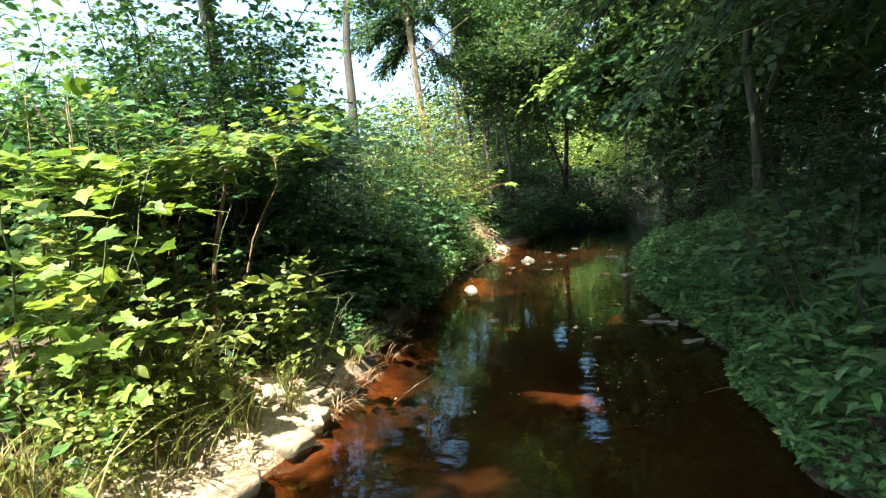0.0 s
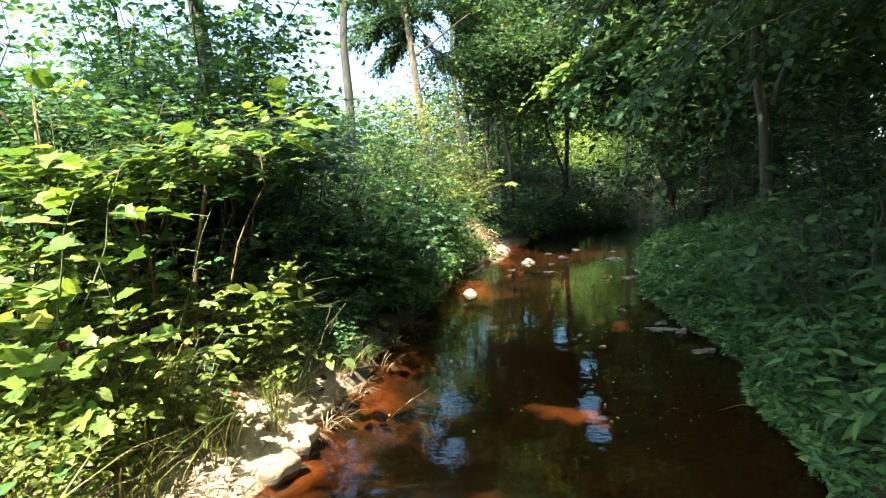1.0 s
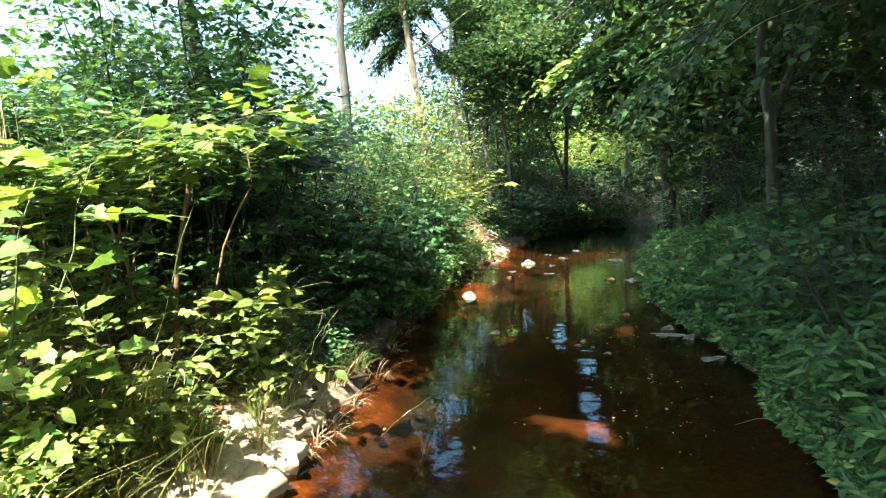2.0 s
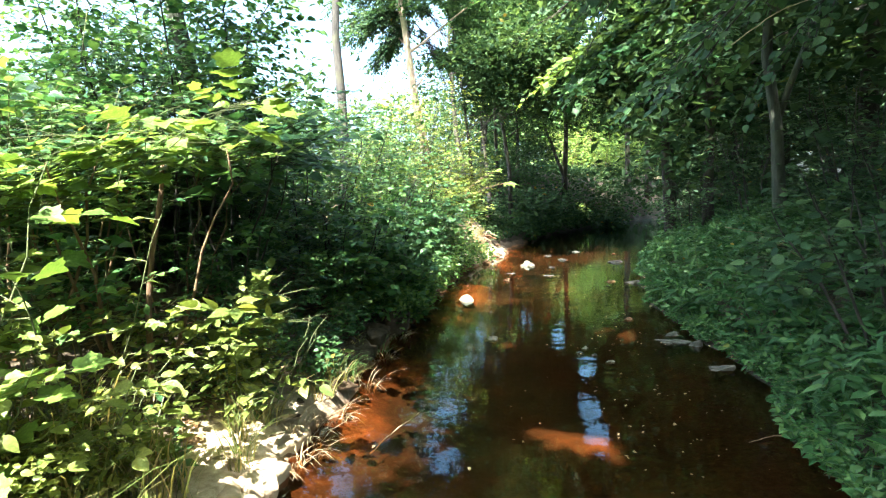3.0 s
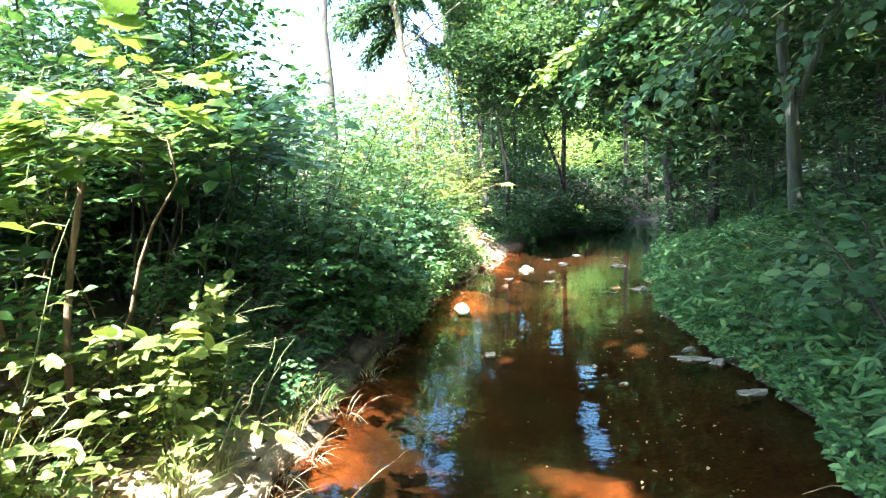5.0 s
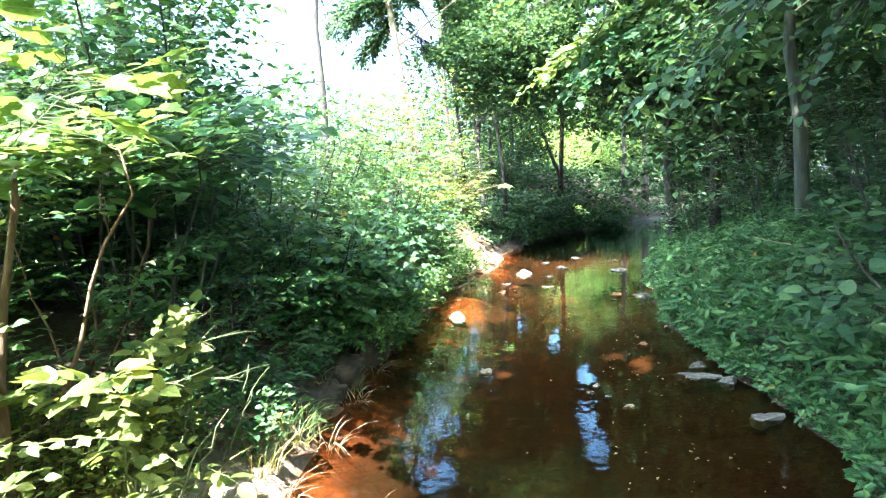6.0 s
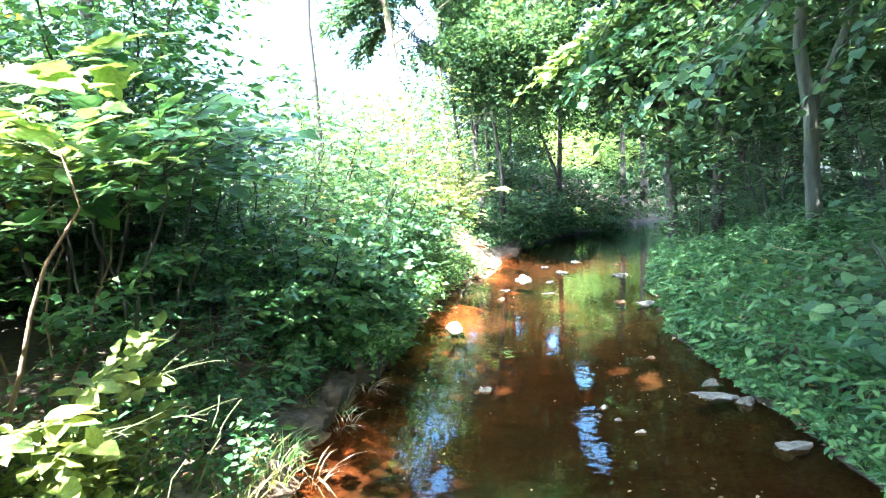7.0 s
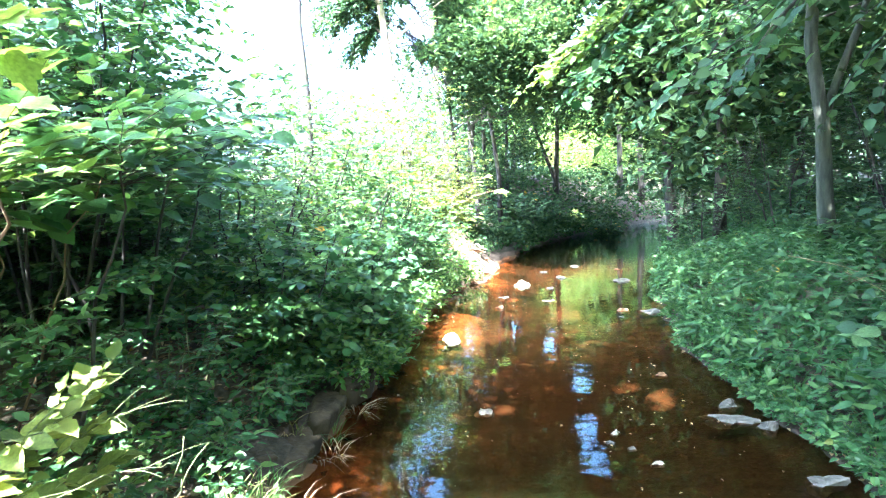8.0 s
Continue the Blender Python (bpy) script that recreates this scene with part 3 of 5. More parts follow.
def water_strip():
    lft, rgt = np.interp(wy, EDGE_Y, EDGE_LEFT) - 0.7, np.interp(wy, EDGE_Y, EDGE_RIGHT) + 0.7
    u = np.linspace(0, 1, 9)
    X = lft[:, None] * (1 - u) + rgt[:, None] * u
    v = np.stack([X, np.repeat(wy[:, None], 9, 1), 0 * X], -1).reshape(-1, 3)
    i = (np.arange(len(wy) - 1)[:, None] * 9 + np.arange(8)[None]).ravel()
    return v, np.concatenate([np.stack([i, i + 1, i + 10], 1), np.stack([i, i + 10, i + 9], 1)])


water = new("water", raw_mesh("water", *water_strip(), WATER, True))
tagged(water, "dark clear stream water reflecting trees and sky", "stream", kind="structure")

def bough(owner, base, start, end, sag, girth, sprays, reach, leaves, size, shape, key, mats, bark, singles, droop=0.25, tilt=0.3, first=0.3):
    """A long limb with leafy side twigs, given in world places."""
    a, b, o = np.array(start), np.array(end), np.array(base)
    s = np.linspace(0, 1, 9)[:, None]
    path = a + (b - a) * s + np.array([0, 0, 1.0]) * sag * 4 * s * (1 - s) - o
    path[1:] += rng.normal(0, min(0.03, 0.009 * np.linalg.norm(b - a)), (8, 3))
    limb = part("bough", *tube(path, np.linspace(girth, girth * 0.2, 9), 6), bark, owner, smooth=True)
    L, tw = Leaves(), []
    along = unit(b - a)
    for k in range(sprays):
        t = first + (1 - first) * (k + rng.random()) / sprays
        at = np.array([np.interp(t * 8, np.arange(9), path[:, i]) for i in range(3)])
        sidew = np.cross(along, (0, 0, 1)) * (1 if k % 2 else -1)
        way = along * rng.uniform(0.2, 0.9) + sidew * rng.uniform(0.3, 1.0) + np.array([0, 0, rng.uniform(-0.35, 0.3)])
        ln = reach * rng.uniform(0.5, 1.0)
        tw.append(tube(spray(L, at, way, ln, max(4, int(leaves * ln / reach)), size, droop, tilt), np.linspace(1, 0.35, 5) * min(0.006, 0.5 * girth), 4))
    part("twig", *merge(tw), bark, limb, kind="stuff")
    rows = L.all()
    rows = thinned(rows, base)
    put_leaves(limb, rows[np.argsort(rows[:, 1])], shape, mats, singles, key)


# ---- left bank: saplings and shrubs near the water ----
def boughs(owner, ends, sag, girth, sprays, reach, leaves, size, shape, key, mats, bark, singles, **more):
    """Leafy limbs of one plant, each from a place on its stem to the limb's tip."""
    for start, end in ends:
        bough(owner, owner.location, start, end, sag, girth, sprays, reach, leaves, size, shape, key, mats, bark, singles, **more)


for x, y, h, r, ln in ((-2.05, 2.75, 1.75, 0.55, (0.08, 0.05, 0)), (-2.35, 2.85, 2.0, 0.65, (0.12, 0, 0)), (-2.9, 3.5, 2.5, 0.8, (0.1, 0, 0)), (-2.9, 2.6, 2.2, 0.7, (0.1, 0, 0))):
    shrub("maple_sapling", on_ground(x, y), h, r, 3, 14 if y < 2.8 else 20, 8, 0.145, LOBED, "lobed", MAPLE,
          "young maple sapling with large bright five-lobed leaves", 150, ln, 0.2, open_share=-0.6, flecks=LOW_LEAVES if y > 2.8 else (), bark=STEM, stem=0.008, tilt=0.2, category="sapling", group="maple saplings")

for x, y, h in ((-3.55, 4.3, 2.9), (-3.0, 3.9, 2.35), (-4.3, 4.6, 2.95)):
    shrub("ash_sapling", on_ground(x, y), h, 0.7, 4, 15, 13, 0.105, OVATE, "ovate", HAZEL, "tall thin sapling with airy sprays of pointed leaves", 10, (0.06, 0, 0), 0.4,
          bark=STEM, stem=0.008, droop=0.08, tilt=0.4, category="sapling", top_shape=0.2, open_share=-0.7, group="tall saplings")
SUNNY = "sunlit shrub with flat tiers of broad leaves on tan stems"
tier = shrub("tiered_shrub", on_ground(-2.1, 4.2), 1.98, 0.95, 3, 40, 13, 0.115, LOBED, "lobed", MAPLE, SUNNY,
      200, (0.08, -0.08, 0), 0.88, droop=0.03, tilt=0.1, stem=0.016, top_shape=0.0, open_share=-0.6, flecks=LOW_LEAVES)
boughs(tier, (((-1.82, 4.05, 1.9), (-0.8, 3.3, 2.12)), ((-1.85, 4.05, 1.85), (-1.2, 3.15, 2.06)), ((-1.9, 4.05, 1.9), (-1.6, 3.1, 1.98)), ((-1.9, 4.1, 1.95), (-0.95, 3.7, 2.2))),
       0.05, 0.004, 16, 0.34, 10, 0.12, LOBED, "lobed", MAPLE, STEM, 40, droop=0.04, tilt=0.14, first=0.1)
stem_path = [(-1.9, 4.0, 0.4), (-1.88, 4.0, 1.0), (-1.84, 4.02, 1.35), (-1.74, 4.02, 1.75), (-1.7, 4.0, 1.95)]
part("stem", *tube(np.array(stem_path) - np.array(tier.location), [0.022, 0.019, 0.017, 0.015, 0.01], 8), TWIG, tier, "tan bare stem", smooth=True)
for x, y, h, r, low in ((-2.0, 3.5, 1.55, 0.75, 0.12), (-2.55, 4.25, 1.9, 0.85, 0.12), (-3.2, 4.5, 2.3, 0.9, 0.2)):
    shrub("tiered_shrub", on_ground(x, y), h, r, 4, 34, 15, 0.072, OVATE, "ovate", (HAZEL, SUNLIT_WEED)[y < 3.6], "leafy sunlit shrub with tiers of pointed green leaves", 20, (0.1, -0.1, 0), low,
          droop=0.1, tilt=0.35, bark=STEM, stem=0.007, top_shape=0.15, open_share=-0.12, flecks=LOW_LEAVES)
shrub("tiered_shrub", on_ground(-2.7, 3.9), 1.9, 1.0, 5, 26, 15, 0.1, OVATE, "ovate", HAZEL, SUNNY,
      160, (0.1, -0.1, 0), 0.15, droop=0.04, tilt=0.14, stem=0.014, top_shape=0.05)
shrub("tiered_shrub", on_ground(-2.2, 5.4), 2.2, 1.1, 2, 44, 12, 0.12, OVATE, "ovate", HAZEL,
      "shaded shrub with flat tiers of broad leaves above bare stems", 200, (0.15, -0.05, 0), 0.9, bark=BARK_DARK, droop=0.04, tilt=0.14, stem=0.014, top_shape=0.0, open_share=-0.6)
shrub("tiered_shrub", on_ground(-3.2, 4.9), 2.2, 1.1, 5, 26, 15, 0.1, OVATE, "ovate", HAZEL,
      "leafy shrub with flat tiers of broad leaves", 60, (0.1, -0.05, 0), 0.5, droop=0.04, tilt=0.14, stem=0.012, top_shape=0.1)
arching = shrub("tiered_shrub", on_ground(-2.6, 6.4), 2.7, 0.9, 4, 22, 10, 0.13, ROUND, "round", HAZEL,
                "shaded shrub with long level boughs of broad leaves", 20, (0.1, 0, 0), 0.6, bark=BARK_DARK, droop=0.05, tilt=0.15, stem=0.016, top_shape=0.1)
boughs(arching, (((-2.6, 6.5, 2.6), (-1.5, 8.0, 3.15)), ((-2.5, 6.4, 2.5), (-1.75, 6.7, 2.75)), ((-2.6, 6.5, 2.3), (-1.7, 7.6, 2.05)), ((-2.5, 6.3, 2.0), (-1.45, 6.0, 2.0)), ((-2.5, 6.3, 2.2), (-1.5, 6.8, 2.35))),
       0.1, 0.006, 15, 0.42, 8, 0.15, ROUND, "round", HAZEL, BARK_DARK, 20, droop=0.06, tilt=0.14, first=0.15)
near_tier = shrub("tiered_shrub", on_ground(-2.5, 5.2), 2.0, 0.8, 3, 16, 9, 0.14, ROUND, "round", HAZEL,
                  "hazel shrub with level tiers of large rounded leaves", 10, (0.1, 0, 0), 0.7, droop=0.05, tilt=0.15, stem=0.009, top_shape=0.1)
boughs(near_tier, (((-2.4, 5.2, 2.05), (-1.3, 5.15, 2.3)), ((-2.4, 5.1, 2.0), (-1.5, 4.8, 2.15)), ((-2.4, 5.2, 1.9), (-1.6, 5.6, 2.15)), ((-2.4, 5.1, 1.7), (-1.75, 5.05, 1.9))),
       0.08, 0.005, 14, 0.36, 8, 0.15, ROUND, "round", HAZEL, STEM, 24, droop=0.05, tilt=0.14, first=0.15)
boughs(near_tier, (((-2.35, 5.2, 1.2), (-1.6, 5.3, 1.45)), ((-2.4, 5.1, 1.0), (-1.8, 4.95, 1.25)), ((-2.4, 5.3, 0.9), (-1.55, 5.85, 1.15)), ((-2.3, 5.5, 1.3), (-1.75, 5.9, 1.5)), ((-2.5, 5.0, 0.8), (-2.0, 5.3, 1.0))),
       0.06, 0.004, 14, 0.3, 9, 0.085, OVATE, "ovate", HAZEL, STEM, 12, droop=0.08, tilt=0.3, first=0.1)
for x, y, h, r in ((-3.35, 6.5, 4.5, 1.35), (-3.95, 7.4, 3.9, 1.2), (-4.9, 6.9, 3.1, 1.4), (-4.75, 8.6, 3.8, 1.2), (-4.3, 5.4, 2.4, 1.2), (-4.7, 7.8, 2.6, 1.5), (-4.1, 4.2, 2.1, 1.0), (-3.4, 7.6, 2.1, 1.2), (-5.6, 6.2, 2.2, 1.5)):
    shrub("hazel_bush", on_ground(x, y), h, r, 9, 66, 20 if y > 6 else 15, 0.105, MIDDLE if y < 7 else SMALL, "round", HERB if y > 7 else HAZEL,
          "tall dense hazel bush with dark green rounded leaves", 16, (0.03, 0, 0), 0.42 if x > -4.5 and 5 < y < 7 else 0.02, bark=BARK_DARK, stem=0.015, droop=0.3, top_shape=0.3, tilt=0.6, open_share=-0.75, group="hazel bushes")

# low leafy shrubs leaning over the bank
for x, y, h, r, n in ((-1.3, 4.2, 0.75, 0.5, 150), (-1.35, 4.75, 0.7, 0.5, 130), (-1.95, 6.0, 0.8, 0.55, 100), (-1.5, 5.55, 0.4, 0.4, 40), (-1.45, 6.35, 0.45, 0.4, 40), (-1.75, 3.3, 0.85, 0.5, 150), (-1.6, 7.0, 0.8, 0.5, 80),
                      (-2.0, 2.9, 0.9, 0.5, 100), (-2.1, 6.6, 0.9, 0.6, 60)):
    shrub("low_shrub", on_ground(x, y), h, r, 5, 8, 8, 0.1, OVATE if y < 4.5 else LANCE, "ovate" if y < 4.5 else "lance", HAZEL if y > 5 else SUNLIT_WEED,
          "low bright green shrub leaning over the bank", n, (0.25, -0.1, 0), 0.2, flecks=LOW_LEAVES[:3], bark=STEM, stem=0.008, group="low shrubs on the bank")

leaning = shrub("low_shrub", on_ground(-1.6, 4.35), 0.75, 0.35, 4, 6, 8, 0.12, OVATE, "ovate", SUNLIT_WEED,
                "low sunlit shrub with long sprays of pointed leaves", 12, (0.2, -0.1, 0), 0.4, bark=STEM, stem=0.007, group="low shrubs on the bank")
boughs(leaning, (((-1.6, 4.35, 0.7), (-0.98, 3.95, 0.96)), ((-1.6, 4.35, 0.75), (-1.2, 3.8, 1.05)), ((-1.55, 4.4, 0.65), (-1.02, 4.55, 0.8)), ((-1.6, 4.35, 0.8), (-1.3, 4.3, 1.05)), ((-1.7, 4.3, 0.7), (-1.7, 3.85, 0.95)), ((-1.55, 4.45, 0.75), (-1.18, 4.7, 1.0)), ((-1.6, 4.45, 0.8), (-1.4, 4.7, 1.05))),
       0.06, 0.004, 8, 0.26, 9, 0.125, OVATE, "ovate", SUNLIT_WEED, STEM, 28, droop=0.08, tilt=0.2, first=0.2)

SUNNY_CUT = ((0.0, 15.2, 0.3, 0.6), (-0.5, 15.2, 1.7, 0.45), (0.2, 15.0, 2.0, 0.35), (-0.1, 14.8, 0.8, 0.4), (-0.2, 10.2, 0.0, 0.55), (-0.22, 9.4, 0.1, 0.35))
for k, (x, y, h, r, size) in enumerate(((-1.6, 7.4, 1.5, 0.85, 0.14), (-2.4, 8.2, 2.4, 1.2, 0.13), (-1.35, 8.6, 1.3, 0.8, 0.13), (-1.75, 9.4, 1.9, 1.0, 0.12), (-2.6, 10.4, 2.9, 1.3, 0.12),
                                        (-1.3, 10.6, 1.5, 0.85, 0.12), (-1.7, 11.6, 2.5, 1.1, 0.11), (-2.5, 12.6, 3.2, 1.4, 0.12), (-1.1, 12.6, 1.7, 0.9, 0.11), (-1.4, 13.6, 2.9, 1.0, 0.11),
                                        (-2.2, 14.6, 4.0, 1.25, 0.12), (-1.7, 15.9, 3.9, 1.1, 0.12), (-1.35, 15.4, 1.0, 0.7, 0.11), (-1.0, 16.2, 1.6, 0.9, 0.12), (-1.3, 17.2, 2.9, 1.3, 0.13), (-3.6, 15.5, 3.4, 1.5, 0.13),
                                        (-4.0, 11.5, 3.2, 1.5, 0.13), (-4.0, 9.4, 2.8, 1.4, 0.13), (-1.2, 18.8, 2.6, 1.2, 0.14), (-3.0, 18.8, 3.5, 1.7, 0.15), 
                                        (-5.5, 13, 3.3, 1.7, 0.14))):
    # Bushes lit by the sun past y 13.4 get the yellower leaf colour.
    shrub("bank_bush", on_ground(x, y), h, r, 7, 40, 19 if y < 8.7 else 16, size * (0.82 if y < 8.7 else 1.0), (MIDDLE, LANCE, ROUND)[k % 3] if y < 8.7 else SMALL, "bank", ((HAZEL, WILLOW, HERB)[k % 3] if y < 10.8 else (HAZEL, HERB)[k % 2] if y < 12.7 else SUNLIT_WEED if (15 < y < 16.5 and x > -1.5) or (y > 13.4 and h > 2.5 and x > -2.3) else (WILLOW, HAZEL, WILLOW, MAPLE)[k % 4]),
          "dense leafy bush on the stream bank, sunlit on top", 0, (0.14, -0.04, 0), 0.04, bark=BARK_DARK, stem=0.016, top_shape=0.4, tilt=0.55, open_share=-0.5 if y < 10 else -0.42, flecks=SUNNY_CUT, group="bank bushes")


sprig_base = on_ground(-0.95, 15.8)
sprig_bush = shrub("bank_bush", sprig_base, 1.05, 0.75, 5, 24, 12, 0.12, SMALL, "bank", SUNLIT_WEED, "sunlit bush with one long leafy twig over the stream", 0, (0.2, -0.05, 0), 0.1, bark=BARK_DARK, group="bank bushes")
SPRIG = (sprig_bush, sprig_base, (-0.7, 15.6, 1.6), (0.62, 14.85, 2.05))
shrub("glade_bush", on_ground(4.7, 29.6), 0.9, 0.7, 5, 14, 10, 0.16, SMALL, "small", MAPLE, "small yellow-green bush in a patch of sun", 0, (0, 0, 0), 0.05, group="glade bushes")

# ---- herbs ----
def herb(name, height, pairs, size, shape, key, mats, label, group):
    """An upright herb with crossed pairs of leaves."""
    owner = thing(name, (0, 0, -50), label, "herb", group)
    path = curve_path((0, 0, -0.05), (rng.uniform(-0.12, 0.12), rng.uniform(-0.12, 0.12), 1), height, rng.uniform(-0.08, 0.08, 3) * (1, 1, 0), 6, 0.015)
    stem = part("stem", *tube(path, np.linspace(0.005, 0.002, 6), 5), STEM, owner, smooth=True)
    L = Leaves()
    turn = rng.uniform(0, 3)
    for k in range(pairs):
        s = 0.28 + 0.72 * k / (pairs - 1)
        at = np.array([np.interp(s * 5, np.arange(6), path[:, i]) for i in range(3)])
        for q in (0, np.pi):
            a = turn + q + k * 1.57 + rng.normal(0, 0.25)
            L.add(at, (math.cos(a), math.sin(a), rng.uniform(-0.15, 0.45)), (rng.normal(0, 0.2), rng.normal(0, 0.2), 1), size * rng.uniform(0.75, 1.15) * (1.1 - 0.45 * s))
    put_leaves(stem, L.all(), shape, mats, pairs * 2, key)
    return owner


BALSAM = "leafy green balsam with long pointed leaves"
NETTLE = "upright nettle with paired toothed leaves"
herbs = [herb("balsam_herb", 0.62, 6, 0.25, LANCE, "lance", HERB, BALSAM, "herbs on the banks"),
         herb("balsam_herb", 0.50, 5, 0.23, LANCE, "lance", HERB, BALSAM, "herbs on the banks"),
         herb("balsam_herb", 0.72, 7, 0.26, LANCE, "lance", HERB, BALSAM, "herbs on the banks"),
         herb("nettle_herb", 0.45, 6, 0.15, OVATE, "ovate", HERB, NETTLE, "herbs on the banks"),
         herb("nettle_herb", 0.58, 7, 0.16, OVATE, "ovate", HERB, NETTLE, "herbs on the banks")]
spots = []
for k in range(4000):
    x, y = rng.uniform(2.2, 5.2), rng.uniform(2.9, 12.5)
    out = x - np.interp(y, EDGE_Y, EDGE_RIGHT)
    if out > 0.36 and out < 2.3 and all((x - a) ** 2 + (y - b) ** 2 > 0.19 ** 2 for a, b in spots):
        spots.append((x, y))
    if len(spots) == 135:
        break
for x, y in spots[:]:
    out = x - np.interp(y, EDGE_Y, EDGE_RIGHT)
    k = rng.choice(5, p=[0.27, 0.2, 0.23, 0.17, 0.13]) if out > 0.5 else rng.choice([1, 3])
    s = rng.uniform(0.85, 1.25) * (0.7 if out < 0.5 else 1.0)
    copy_thing(herbs[k], pose(*on_ground(x, y), rng.normal(0, 7), rng.normal(-8, 7), rng.uniform(0, 360)) @ Matrix.Scale(s, 4))
for k in range(38):
    y = rng.uniform(2.6, 8.6)
    x = from_edge(y, rng.uniform(0.3, 1.1) + (0.6 if 4.9 < y < 7.1 else 0.0), -1)
    copy_thing(herbs[rng.choice([1, 3, 4])], pose(*on_ground(x, y), rng.normal(0, 8), rng.normal(8, 8), rng.uniform(0, 360)) @ Matrix.Scale(rng.uniform(0.55, 0.9), 4))
for ob in herbs:
    for o in [*ob.children_recursive, ob]:
        bpy.data.objects.remove(o)


def undergrowth(name, label, count, place, size, shape, mats, height, droop=0.0, clump=-9.0):
    """Low growth that covers the ground: leaves at all heights up to a set height."""
    L = Leaves()
    x, y = place(count)
    grows = (vnoise(x, y, 0.55, 23) + 0.5 * vnoise(x, y, 0.2, 24) > clump) & ~((np.abs(y - 15.1) < 0.6) & (x > -0.4) & (x < 1.5))
    x, y = x[grows], y[grows]
    count = len(x)
    z = np.maximum(ground_height(x, y), 0.03)
    h = height * (0.75 + 0.35 * vnoise(x, y, 0.9, 21) + 0.25 * vnoise(x, y, 0.35, 22)) * np.sqrt(rng.random(count))
    d = rng.normal(0, 1, (count, 3)) * (1, 1, 0.35) - (0, 0, droop)
    up = np.array([0, 0, 1.0]) + rng.normal(0, 0.6, (count, 3))
    L.add(np.stack([x, y, z + h], 1), d, up, size * rng.uniform(0.6, 1.2, count))
    return tagged(new(name, raw_mesh(name, *leaf_mesh(L.all(), shape), mats[0])), label, "undergrowth", kind="stuff")


def band(y0, y1, side, near, far):
    def place(n):
        y = rng.uniform(y0, y1, n)
        out = near + (far - near) * rng.random(n) ** 1.3
        return from_edge(y, out, side), y
    return place


undergrowth("bank_herbage", "dense green herbage on the shaded bank", 6500, band(2.2, 7.5, 1, 0.16, 2.6), 0.13, LONG, HERB, 0.55)
undergrowth("bank_herbage", "dense green herbage on the shaded bank", 10500, band(7.5, 14, 1, 0.05, 2.6), 0.13, LONG, HERB, 0.58)
undergrowth("bank_herbage", "low creeping herbage at the water's edge", 6000, band(2.5, 18, 1, -0.05, 0.45), 0.065, SMALL, HERB, 0.12)
undergrowth("bank_herbage", "creeping herbage hanging over the dark water's edge", 2600, band(2.0, 8, 1, -0.06, 0.25), 0.065, MIDDLE, HERB, 0.16)
undergrowth("bank_herbage", "herbage on the open bank downstream", 3500, band(-6, 2.6, -1, 0.3, 4), 0.12, SMALL, WILLOW, 0.5)
undergrowth("bank_herbage", "herbage on the shaded bank downstream", 4000, band(-6, 2.4, 1, 0.1, 5), 0.13, SMALL, HERB, 0.5)
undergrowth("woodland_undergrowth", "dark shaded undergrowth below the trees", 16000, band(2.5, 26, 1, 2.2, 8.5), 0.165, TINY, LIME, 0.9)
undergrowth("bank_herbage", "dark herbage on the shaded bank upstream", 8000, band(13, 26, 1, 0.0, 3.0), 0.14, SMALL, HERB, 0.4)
# Darker leaf colour than the herbs, so the bend looks shaded.
undergrowth("woodland_undergrowth", "dark undergrowth on the far bank of the bend", 18000, band(20, 50, -1, 0.0, 18), 0.28, TINY, FAR_SHADE, 0.8)
undergrowth("woodland_undergrowth", "dark undergrowth along the far side of the bend", 11000, band(20, 50, 1, 0.0, 12), 0.25, TINY, FAR_SHADE, 0.7)
undergrowth("bank_herbage", "small leafy weeds on the sandy bank", 1500, band(3.9, 5.4, -1, 0.22, 1.5), 0.06, MIDDLE, WILLOW, 0.42, clump=0.1)
undergrowth("bank_herbage", "fine sunlit weeds with small leaves on the sandy bank", 7000, band(2.3, 4.6, -1, 0.26, 1.3), 0.042, MIDDLE, SUNLIT_WEED, 0.5, clump=-0.15)
undergrowth("bank_herbage", "sparse weeds in the shade below the shrubs", 1800, band(4.4, 7.2, -1, 0.75, 2.0), 0.07, MIDDLE, HERB, 0.6, clump=0.0)
undergrowth("bank_herbage", "thin shaded weeds on the bare earth of the bank", 1700, band(4.7, 7.2, -1, 0.12, 1.0), 0.06, MIDDLE, HERB, 0.3, clump=-0.25)
undergrowth("bank_herbage", "dark herbage hanging over the water at the bend", 3000, band(20, 34, -1, -0.3, 1.2), 0.2, SMALL, FAR_SHADE, 0.55)
undergrowth("bank_herbage", "tall weeds behind the bushes on the bank", 12000, band(1.0, 14, -1, 2.6, 7.0), 0.16, TINY, LIME, 1.6)
undergrowth("bank_herbage", "mixed herbage between the shrubs on the bank", 2600, band(7.0, 9.0, -1, -0.16, 0.7), 0.07, MIDDLE, WILLOW, 0.4, clump=-0.3)
undergrowth("bank_herbage", "low herbage below the bank bushes", 7000, band(7.5, 14.5, -1, -0.25, 2.2), 0.11, SMALL, WILLOW, 0.6)
undergrowth("bank_herbage", "dark low herbage on the bank before the bend", 1500, band(16, 21, -1, 0.25, 2.2), 0.13, SMALL, FAR_SHADE, 0.4)


